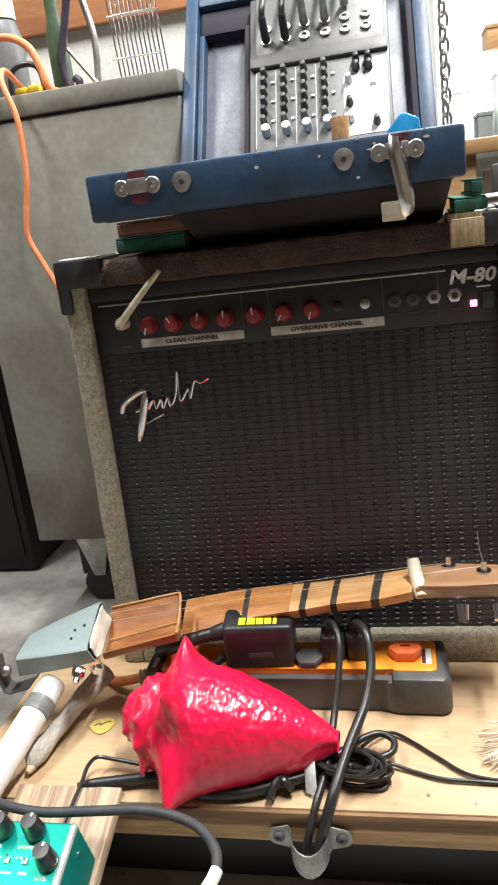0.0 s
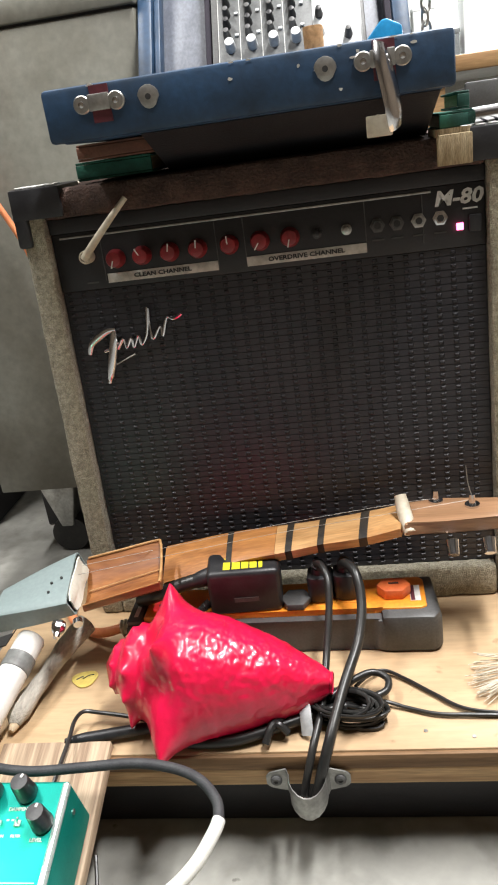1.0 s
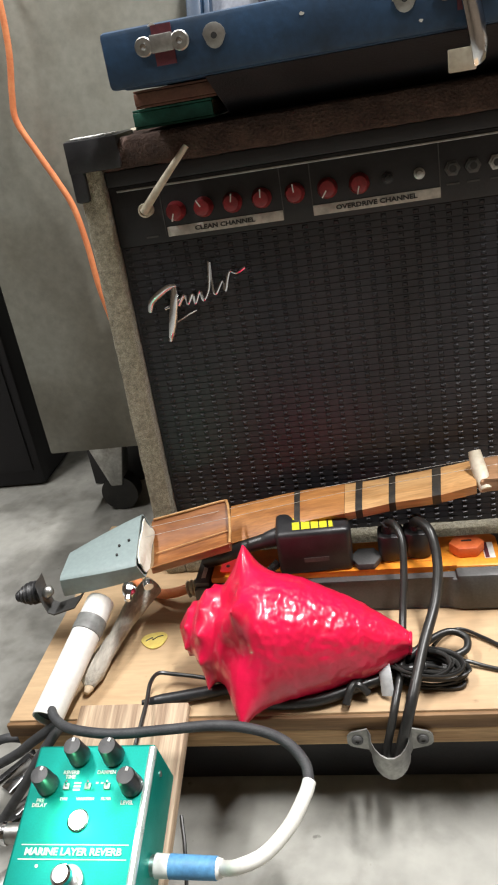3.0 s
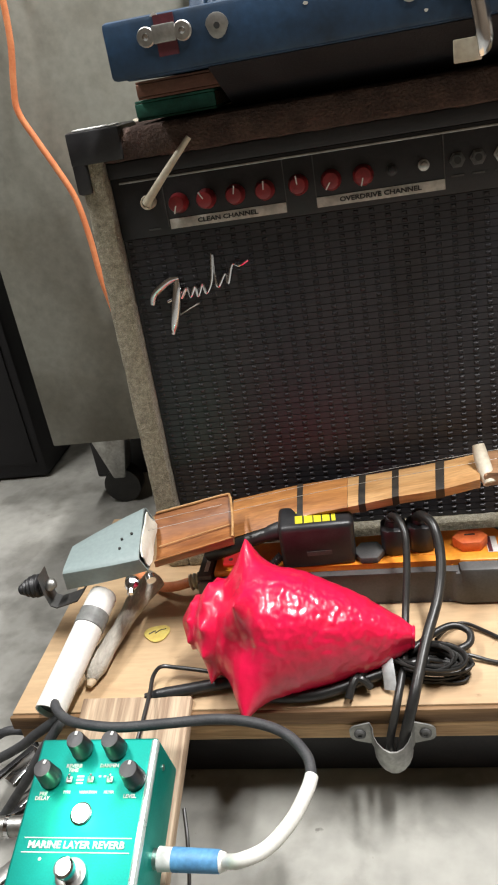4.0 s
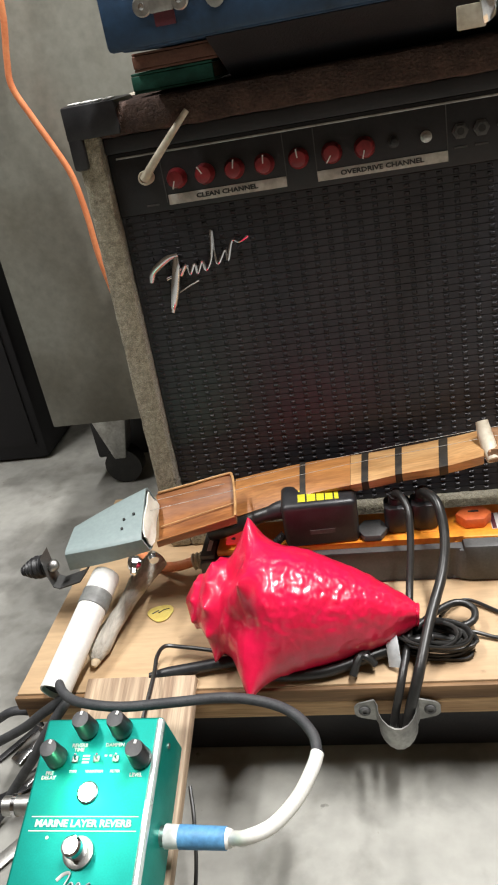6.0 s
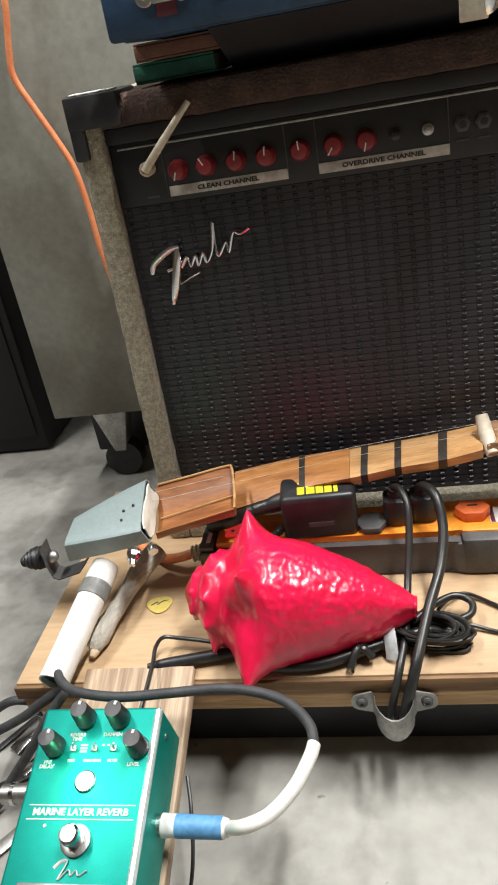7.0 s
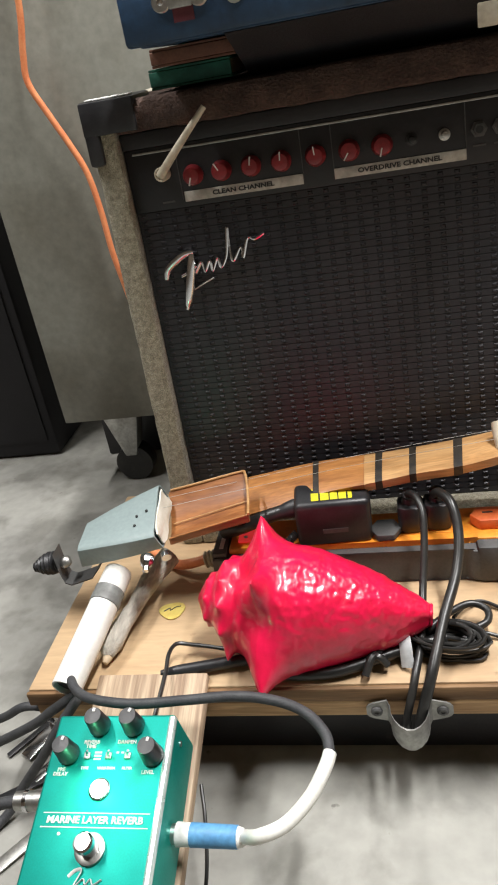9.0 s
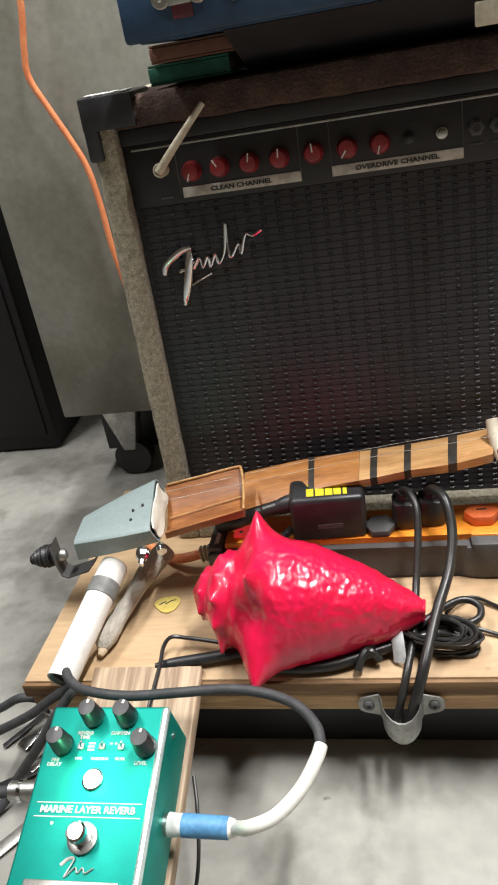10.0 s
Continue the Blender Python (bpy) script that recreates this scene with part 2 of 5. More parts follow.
def solid(name, bm, material, label="", category="", kind="structure", group=""):
    """A piece of the setting or a one-mesh thing, in heights from the board's top."""
    bmesh.ops.recalc_face_normals(bm, faces=bm.faces)
    me = bpy.data.meshes.new(name)
    bm.to_mesh(me)
    bm.free()
    me.materials.append(material)
    me.shade_smooth()
    me.set_sharp_from_angle(angle=radians(38))
    ob = new(name, me)
    ob.location.z = B
    return tagged(ob, label, category, group, kind)


def box(bm, x0, x1, y0, y1, z0, z1, bevel=0.0, m=None, seg=2):
    r = bmesh.ops.create_cube(bm, size=1.0)
    vs = r["verts"]
    for v in vs:
        v.co = Vector((x0 + (v.co.x + 0.5) * (x1 - x0), y0 + (v.co.y + 0.5) * (y1 - y0), z0 + (v.co.z + 0.5) * (z1 - z0)))
    if bevel:
        es = list({e for v in vs for e in v.link_edges})
        out = bmesh.ops.bevel(bm, geom=es, offset=bevel, segments=seg, affect="EDGES", profile=0.5)
        vs = list({v for f in out["faces"] for v in f.verts} | {v for v in vs if v.is_valid})
    if m is not None:
        bmesh.ops.transform(bm, matrix=m, verts=vs)
    return bm


def one_box(*a, **k):
    return box(bmesh.new(), *a, **k)


def rod(bm, a, b, r0, r1=None, seg=16):
    a, b = Vector(a), Vector(b)
    r1 = r0 if r1 is None else r1
    m = Matrix.Translation((a + b) / 2) @ (b - a).to_track_quat("Z", "Y").to_matrix().to_4x4()
    bmesh.ops.create_cone(bm, cap_ends=True, segments=seg, radius1=r0, radius2=r1, depth=(b - a).length, matrix=m)
    return bm


def one_rod(*a, **k):
    return rod(bmesh.new(), *a, **k)


def lathe(bm, profile, m, seg=20):
    """Turns (radius, height) pairs round the z axis of m."""
    rings = []
    for r, h in profile:
        rings.append([bm.verts.new(m @ Vector((r * math.cos(2 * math.pi * k / seg), r * math.sin(2 * math.pi * k / seg), h))) for k in range(seg)])
    for a, b in zip(rings, rings[1:]):
        for k in range(seg):
            bm.faces.new((a[k], a[(k + 1) % seg], b[(k + 1) % seg], b[k]))
    bm.faces.new(rings[0]), bm.faces.new(rings[-1])
    return bm


def bend(points, steps=8):
    """A smooth line through the points."""
    pts = [Vector(p) for p in points]
    pts = [pts[0] * 2 - pts[1], *pts, pts[-1] * 2 - pts[-2]]
    out = []
    for a, b, c, d in zip(pts, pts[1:], pts[2:], pts[3:]):
        for k in range(steps):
            t = k / steps
            out.append(0.5 * (2 * b + (c - a) * t + (2 * a - 5 * b + 4 * c - d) * t * t + (3 * b - a - 3 * c + d) * t ** 3))
    return [*out, pts[-2]]


def hose(bm, points, radius, seg=10, steps=8, flat=1.0):
    """A tube along a smooth line; radius may be a function of 0..1."""
    line = bend(points, steps)
    rings, side = [], None
    for k, q in enumerate(line):
        way = (line[min(k + 1, len(line) - 1)] - line[max(k - 1, 0)]).normalized()
        side = (way.orthogonal() if side is None else side - way * side.dot(way)).normalized()
        up = way.cross(side)
        r = radius(k / (len(line) - 1)) if callable(radius) else radius
        rings.append([bm.verts.new(q + side * r * math.cos(2 * math.pi * j / seg) + up * r * flat * math.sin(2 * math.pi * j / seg)) for j in range(seg)])
    for a, b in zip(rings, rings[1:]):
        for k in range(seg):
            bm.faces.new((a[k], a[(k + 1) % seg], b[(k + 1) % seg], b[k]))
    bm.faces.new(rings[0]), bm.faces.new(rings[-1])
    return bm


def one_hose(*a, **k):
    return hose(bmesh.new(), *a, **k)


def prism(outline, z0, z1, m=None, bevel=0.0):
    """An outline in x and y raised from z0 to z1."""
    bm = bmesh.new()
    low = [bm.verts.new((x, y, z0)) for x, y in outline]
    high = [bm.verts.new((x, y, z1)) for x, y in outline]
    bm.faces.new(low), bm.faces.new(high)
    for k in range(len(low)):
        bm.faces.new((low[k], low[(k + 1) % len(low)], high[(k + 1) % len(low)], high[k]))
    if bevel:
        bmesh.ops.bevel(bm, geom=list(bm.edges), offset=bevel, segments=2, affect="EDGES", profile=0.5)
    if m is not None:
        bmesh.ops.transform(bm, matrix=m, verts=bm.verts)
    return bm


def words(name, text, size, m, material, parent, label="", wide=1.0, slant=0.0):
    """Raised lettering in the x, y plane of m, centred."""
    data = bpy.data.curves.new("lettering", "FONT")
    data.body, data.size, data.extrude, data.shear = text, size, 0.00025, slant
    data.align_x, data.align_y = "CENTER", "CENTER"
    data.resolution_u, data.offset = 2, size * 0.03
    tmp = new("lettering", data)
    dg = bpy.context.evaluated_depsgraph_get()
    me = bpy.data.meshes.new_from_object(tmp.evaluated_get(dg))
    bpy.data.objects.remove(tmp)
    bm = bmesh.new()
    bm.from_mesh(me)
    bpy.data.meshes.remove(me)
    bmesh.ops.transform(bm, matrix=m @ Matrix.Diagonal((wide, 1, 1, 1)), verts=bm.verts)
    return part(name, bm, material, parent, label, smooth=False)


def between(a, b, up=(0, 0, 1)):
    """A frame at a, whose x axis points to b and whose z axis is near up."""
    x = (Vector(b) - Vector(a)).normalized()
    y = Vector(up).cross(x).normalized()
    m = Matrix((x, y, x.cross(y))).transposed().to_4x4()
    return Matrix.Translation(a) @ m


# ---- the room ----
floor_bm = bmesh.new()
bmesh.ops.create_grid(floor_bm, x_segments=60, y_segments=60, size=2.6)
for v in floor_bm.verts:
    v.co.z = -B + 0.0012 * noise.noise(v.co * 3.0)
solid("floor", floor_bm, CONCRETE, "stained grey concrete garage floor", "floor")
solid("wall_north", one_box(-2.6, 2.6, 1.1, 1.2, -B, 2.3), PAINTED_WALL, "plain off-white garage wall", "wall")
# these walls and the ceiling are out of view, dark to limit bounce
solid("wall_south", one_box(-2.6, 2.6, -2.6, -2.5, -B, 2.3), UNSEEN_DARK_WALL, "unseen garage wall, kept dark to cut bounced light", "wall")
solid("wall_west", one_box(-2.6, -2.5, -2.5, 1.1, -B, 2.3), UNSEEN_DARK_WALL, "unseen garage wall, kept dark to cut bounced light", "wall")
solid("wall_east", one_box(2.5, 2.6, -2.5, 1.1, -B, 2.3), UNSEEN_DARK_WALL, "unseen garage wall, kept dark to cut bounced light", "wall")
solid("ceiling", one_box(-2.6, 2.6, -2.6, 1.2, 2.3, 2.36), UNSEEN_DARK_WALL, "unseen garage ceiling, kept dark to cut bounced light", "ceiling")
solid("trim", one_box(-2.5, 0.3, 1.07, 1.097, 0.86, 1.0, 0.003), ORANGE_WOOD, "reddish wooden batten along the garage wall", "batten")


# ---- the low wooden platform ----
def platform():
    t = thing("wooden_platform", (0.25, 0.0, -0.1), "low plywood platform with a worn layered front edge", "platform")
    bm = one_box(-0.092, 0.75, -0.224, 0.075, -0.0135, 0.0, 0.0015)
    part("top_panel", bm, PLYWOOD, t)
    part("edge_layer", one_box(-0.0925, 0.752, -0.2285, -0.2245, -0.014, -0.0008, 0.0012), PLY_DARK, t, "dark weathered upper plywood edge")
    bm = bmesh.new()
    box(bm, -0.088, 0.75, -0.227, 0.072, -0.031, -0.0145, 0.002)
    part("lower_panel", bm, PLY_EDGE, t)
    part("back_panel", one_box(0.03, 0.75, 0.0755, 0.25, -0.031, 0.0, 0.0015), PLYWOOD, t)
    # runners are added supports, coloured black to deepen the shade under the platform
    part("runner", one_box(0.05, 0.74, 0.19, 0.23, -0.1, -0.0315, 0.003), BLACK_VINYL, t, "added runner under the platform, black for the shade there")
    for y in (-0.178, 0.04):
        part("runner", one_box(-0.07, 0.74, y - 0.02, y + 0.02, -0.1, -0.0315, 0.003), BLACK_VINYL, t, "added runner under the platform, black for the shade there")
    for x, y in ((-0.05, -0.205), (0.12, -0.21), (0.31, -0.206), (0.335, -0.19), (0.345, -0.213), (-0.07, -0.17)):
        part("nail", one_rod((x, y, -0.003), (x, y, 0.0006), 0.0016, seg=10), STEEL, t)
    return t


platform()


# ---- the amplifier ----
LEAN_BACK = 0.0564
SHEAR = Matrix(((1, 0, 0, 0), (0, 1, LEAN_BACK, -0.32 * LEAN_BACK), (0, 0, 1, 0), (0, 0, 0, 1)))


def amp_part(name, bm, material, parent, label="", smooth=True, kind=""):
    bmesh.ops.transform(bm, matrix=SHEAR, verts=bm.verts)
    return part(name, bm, material, parent, label, smooth, kind)


def fuzzy(bm, amount):
    """Subdivides and roughens, as short carpet pile."""
    bmesh.ops.subdivide_edges(bm, edges=[e for e in bm.edges if e.calc_length() > 0.05], cuts=40, use_grid_fill=True)
    for v in bm.verts:
        v.co += amount * (0.6 * noise.noise_vector(v.co * 160) + 0.7 * noise.noise_vector(v.co * 420))
    return bm


def face(x, z, d=0.0):
    return Vector((x, LEAN_BACK * (z - 0.32) + d, z))


FACE_TURN = Matrix.Rotation(radians(90) - math.atan(LEAN_BACK), 4, "X")


def amplifier():
    t = thing("guitar_amplifier", (0.208, 0.1, 0.0), "carpet-covered guitar combo amplifier with black grille and red knobs", "amplifier")
    amp_part("side_panel", fuzzy(one_box(-0.001, 0.021, -0.012, 0.24, 0.0, 0.4165, 0.004), 0.0012), CARPET, t, "beige carpeted cabinet side")
    amp_part("side_panel", fuzzy(one_box(0.396, 0.421, -0.012, 0.24, 0.0, 0.4165, 0.004), 0.0012), CARPET, t, "beige carpeted cabinet side")
    amp_part("top_panel", fuzzy(one_box(0.0212, 0.3958, -0.012, 0.24, 0.392, 0.4165, 0.004), 0.0012), TOP_CARPET, t, "dark brown carpeted top")
    amp_part("bottom_panel", fuzzy(one_box(0.0212, 0.3958, -0.012, 0.24, 0.0, 0.032, 0.004), 0.0012), CARPET, t)
    amp_part("back_panel", one_box(0.0212, 0.3958, 0.225, 0.238, 0.0325, 0.3915), BLACK_VINYL, t)
    for sx in (0, 1):
        bm = bmesh.new()
        f = (lambda x: x) if not sx else (lambda x: 0.417 - x)
        lo = lambda a, b: (min(f(a), f(b)), max(f(a), f(b)))
        box(bm, *lo(-0.0042, 0.043), -0.0155, 0.04, 0.4125, 0.4205, 0.003)
        box(bm, *lo(-0.0042, 0.009), -0.0158, 0.0402, 0.371, 0.4208, 0.003)
        box(bm, *lo(-0.0039, 0.042), -0.0162, -0.0125, 0.3945, 0.4203, 0.0015)
        cp = amp_part("corner_protector", bm, BLACK_PLASTIC, t, "black plastic corner protector with worn pale top ridge")
        for k in range(4):
            amp_part("ridge", one_box(*lo(0.002 + 0.010 * k, 0.009 + 0.010 * k), -0.0135, 0.001, 0.4207, 0.4219, 0.0004), WHITE_INK, cp)
    # control panel
    amp_part("control_panel", one_box(0.0215, 0.3955, -0.0015, 0.012, 0.3275, 0.3785, 0.001), BLACK_VINYL, t)
    amp_part("header_board", one_box(0.0215, 0.3955, -0.004, 0.012, 0.3788, 0.3915, 0.001), BLACK_VINYL, t)
    amp_part("trim_line", one_box(0.029, 0.352, -0.0024, -0.0017, 0.3738, 0.3755, 0.0002), STEEL, t, "thin silver line along the panel")
    for x in (0.0655, 0.1685, 0.1935, 0.297, 0.3445):
        amp_part("divider_line", one_box(x - 0.0004, x + 0.0004, -0.0021, -0.0016, 0.334, 0.374), GREY_PLASTIC, t)
    for x0, x1, text in ((0.067, 0.168, "CLEAN CHANNEL"), (0.1935, 0.297, "OVERDRIVE CHANNEL")):
        s = amp_part("label_strip", one_box(x0, x1, -0.0024, -0.0016, 0.332, 0.3402, 0.0002), LABEL_STRIP, t, "scuffed pale grey channel strip")
        words("lettering", text, 0.0052, Matrix.Translation(face((x0 + x1) / 2, 0.3361, -0.0027)) @ FACE_TURN, DARK_INK, s, wide=1.25)
    turns = (250, 120, 80, 85, 95, 235, 255)
    for x, turn in zip((0.078, 0.102, 0.127, 0.152, 0.180, 0.207, 0.233), turns):
        m = Matrix.Translation(face(x, 0.3525, -0.0015)) @ FACE_TURN
        bm = lathe(bmesh.new(), [(0.0082, 0), (0.0085, 0.003), (0.0078, 0.0042), (0.0072, 0.0105), (0.0062, 0.0125), (0.004, 0.0130), (0.001, 0.0131)], m, 24)
        k = part("knob", bm, RED_KNOB, t, "dark red plastic control knob")
        a = radians(turn)
        c, s = math.cos(a), math.sin(a)
        mm = m @ Matrix(((c, -s, 0, 0), (s, c, 0, 0), (0, 0, 1, 0), (0, 0, 0, 1)))
        part("knob_mark", box(bmesh.new(), 0.0012, 0.0078, -0.0005, 0.0005, 0.0112, 0.0134, m=mm), WHITE_INK, k)
    for x, metal in ((0.256, BLACK_PLASTIC), (0.281, STEEL)):
        m = Matrix.Translation(face(x, 0.353, -0.0015)) @ FACE_TURN
        part("push_button", lathe(bmesh.new(), [(0.0045, 0), (0.0045, 0.003), (0.003, 0.0035), (0.0026, 0.007), (0.001, 0.0075)], m, 16), metal, t)
    for x, metal in ((0.307, GREY_PLASTIC), (0.323, GREY_PLASTIC), (0.341, STEEL), (0.3585, CHROME)):
        m = Matrix.Translation(face(x, 0.353, -0.0015)) @ FACE_TURN
        bm = lathe(bmesh.new(), [(0.0064, 0), (0.0064, 0.002), (0.0048, 0.0024), (0.0046, 0.0045), (0.0031, 0.0046), (0.003, 0.0012), (0.0005, 0.001)], m, 6 if metal is not BLACK_PLASTIC else 18)
        j = part("jack", bm, metal, t, "input jack socket with nut")
        part("hole", lathe(bmesh.new(), [(0.0028, 0.0046), (0.0028, 0.0049), (0.0002, 0.0049)], m, 16), DARK_INK, j)
        amp_part("caption", one_box(x - 0.005, x + 0.005, -0.0021, -0.0017, 0.3405, 0.3418), GREY_PLASTIC, t)
    amp_part("power_light", one_box(0.3715, 0.3772, -0.0035, -0.0016, 0.3415, 0.3472, 0.0006), RED_LED, t, "glowing pink-red square power light")
    amp_part("power_switch", one_box(0.3815, 0.3915, -0.005, -0.0016, 0.3395, 0.353, 0.001), BLACK_PLASTIC, t)
    words("model_lettering", "M-80", 0.0165, Matrix.Translation(face(0.3735, 0.3675, -0.002)) @ FACE_TURN, WHITE_INK, t, "pale raised model lettering", wide=1.12, slant=0.2)
    amp_part("underline", one_box(0.377, 0.389, -0.0021, -0.0016, 0.3575, 0.3588), WHITE_INK, t)
    # input plug side: the dark field under the stick
    amp_part("caption", one_box(0.047, 0.058, -0.0021, -0.0017, 0.333, 0.3345), GREY_PLASTIC, t)
    # grille
    g = amp_part("grille", one_box(0.0215, 0.3955, 0.0012, 0.01, 0.0325, 0.3272), BLACK_VINYL, t, "black woven plastic grille")
    bm = bmesh.new()
    z = 0.035
    while z < 0.326:
        box(bm, 0.022, 0.395, 0.0002, 0.0028, z - 0.0027, z + 0.0027)
        z += 0.0059
    part_h = amp_part("grille_weave", bm, GRILLE, g, kind="stuff")
    verts, faces = [], []
    x = 0.0275
    while x < 0.394:
        z, odd = 0.035, 0
        while z < 0.326:
            b = len(verts)
            y0, y1 = 0.0001, -0.0010
            w, h = 0.0024, 0.0015
            verts += [face(x - w, z - h, y0), face(x + w, z - h, y0), face(x + w, z + h, y0), face(x - w, z + h, y0),
                      face(x - w * 0.55, z - h * 0.4, y1), face(x + w * 0.55, z - h * 0.4, y1), face(x + w * 0.55, z + h * 0.6, y1), face(x - w * 0.55, z + h * 0.6, y1)]
            faces += [(b + 4, b + 5, b + 6, b + 7)] + [(b + k, b + (k + 1) % 4, b + 4 + (k + 1) % 4, b + 4 + k) for k in range(4)]
            z += 0.0059
        x += 0.0131
    bm = bmesh.new()
    vs = [bm.verts.new(v) for v in verts]
    for f in faces:
        bm.faces.new([vs[i] for i in f])
    part("bead_texture", bm, GRILLE, g, kind="stuff")
    # emblem: a flowing chrome flourish, one bold hook and a looping wave
    def script(line, r, seg=8, steps=6):
        return one_hose([face(x, z, -0.005) for x, z in line], r, seg=seg, steps=steps, flat=0.8)

    e = part("emblem", script([(0.0380, 0.2700), (0.0415, 0.2785), (0.0500, 0.2850), (0.0585, 0.2895), (0.0660, 0.2905)], lambda u: 0.0024 + 0.0020 * math.sin(math.pi * u), 10, 8), CHROME, t, "chrome script emblem on the grille")
    part("stem", script([(0.0640, 0.2905), (0.0625, 0.2800), (0.0580, 0.2620), (0.0540, 0.2480), (0.0512, 0.2415)], lambda u: 0.0026 + 0.0022 * math.sin(math.pi * min(1, u * 1.15)), 10, 8), CHROME, e)
    part("bar", script([(0.0520, 0.2710), (0.0600, 0.2740), (0.0665, 0.2790)], 0.0015), CHROME, e)
    part("flourish", script([(0.0650, 0.2725), (0.0715, 0.2810), (0.0735, 0.2725), (0.0795, 0.2815), (0.0805, 0.2725), (0.0865, 0.2830), (0.0885, 0.2745), (0.0950, 0.2850), (0.0990, 0.3075), (0.0985, 0.2890),
                             (0.1000, 0.2790), (0.1080, 0.2895), (0.1090, 0.2805), (0.1150, 0.2960), (0.1210, 0.2945), (0.1295, 0.2985)], lambda u: 0.0017 + 0.0004 * math.sin(u * 40), steps=6), CHROME, e)
    part("underline", one_hose([face(0.059, 0.257, -0.004), face(0.070, 0.262, -0.004), face(0.080, 0.266, -0.004)], 0.0007, seg=6), STEEL, e)
    return t


amplifier()


def plug_stick():
    t = thing("white_stick", (0.053, -0.004, 0.357), "off-white tapered stick pushed into the amplifier's socket", "stick")
    part("shaft", one_hose([(0.053, -0.014, 0.357), (0.070, -0.017, 0.374), (0.085, -0.016, 0.389), (0.099, -0.012, 0.403)], lambda u: 0.0036 - 0.0012 * u, seg=14), BONE, t)
    m = Matrix.Translation(face(0.053, 0.357, -0.0015)) @ FACE_TURN
    part("ring", lathe(bmesh.new(), [(0.0058, 0), (0.0060, 0.010), (0.0052, 0.013), (0.0040, 0.013), (0.0036, 0.010)], m, 20), BONE, t, "pale worn socket ring")
    return t


plug_stick()


# ---- power strip and what is plugged into it ----
def power_strip():
    t = thing("power_strip", (0.19, -0.08, 0.0), "orange and grey heavy-duty power strip on the platform", "power strip")
    out = [(0.050, -0.050), (0.333, -0.046), (0.336, -0.105), (0.330, -0.112), (0.281, -0.110), (0.276, -0.103), (0.050, -0.105)]
    part("body", prism(out, 0.001, 0.0335, bevel=0.003), GREY_PLASTIC, t)
    part("end_block", prism([(0.283, -0.048), (0.332, -0.047), (0.335, -0.104), (0.329, -0.1125), (0.284, -0.111)], 0.0005, 0.0375, bevel=0.0035), GREY_PLASTIC, t)
    part("top_plate", prism([(0.066, -0.054), (0.320, -0.051), (0.324, -0.056), (0.324, -0.097), (0.319, -0.100), (0.286, -0.099), (0.279, -0.0965), (0.066, -0.097)], 0.0335, 0.0392, bevel=0.0015), ORANGE, t, "orange top plate")
    part("name_plate", one_box(0.051, 0.0645, -0.101, -0.054, 0.0337, 0.0385, 0.001), GREY_PLASTIC, t)
    part("logo_bar", one_box(0.0565, 0.0605, -0.094, -0.070, 0.0386, 0.0389), WHITE_INK, t)
    s = part("switch", one_box(0.074, 0.088, -0.088, -0.070, 0.0394, 0.0425, 0.001), RED_SWITCH, t, "lit red rocker switch")
    part("mark", one_rod((0.081, -0.083, 0.0424), (0.081, -0.083, 0.0429), 0.002), WHITE_INK, s)
    for x in (0.115, 0.140, 0.165, 0.236, 0.258):
        hexa = [(x + 0.0125 * math.cos(radians(60 * k)), -0.078 + 0.0125 * math.sin(radians(60 * k))) for k in range(6)]
        part("outlet_recess", prism(hexa, 0.0392, 0.0398, bevel=0.0003), ORANGE, t)
    hexa = [(0.2085 + 0.0145 * math.cos(radians(60 * k)), -0.085 + 0.0145 * math.sin(radians(60 * k))) for k in range(6)]
    part("outlet_cover", prism(hexa, 0.0398, 0.046, bevel=0.001), GREY_PLASTIC, t, "grey hexagonal outlet cover")
    hexa = [(0.2965 + 0.0155 * math.cos(radians(60 * k)), -0.077 + 0.0125 * math.sin(radians(60 * k))) for k in range(6)]
    c = part("port_cover", prism(hexa, 0.0392, 0.049, bevel=0.0015), ORANGE_DARK, t, "raised red-orange port cover")
    part("caption", one_box(0.292, 0.301, -0.0765, -0.0745, 0.049, 0.0493), DARK_INK, c)
    lab = part("warning_label", one_box(0.3105, 0.3195, -0.090, -0.066, 0.0393, 0.0396), WHITE_INK, t, "small red and white label")
    part("stripe", one_box(0.311, 0.3145, -0.0895, -0.0665, 0.0396, 0.0398), RED_LEATHER, lab)
    part("cord", one_hose([(0.052, -0.078, 0.018), (0.038, -0.079, 0.017), (0.020, -0.081, 0.014), (0.0, -0.07, 0.008), (-0.03, -0.04, 0.006), (-0.06, 0.03, 0.006)], 0.0048), CORD_ORANGE, t, "thick orange power cord")
    part("strain_relief", one_hose([(0.051, -0.078, 0.018), (0.044, -0.0785, 0.0175), (0.036, -0.0795, 0.0165)], lambda u: 0.0075 - 0.0012 * math.sin(u * 26)), BONE, t, "tan taped strain relief")
    return t


power_strip()


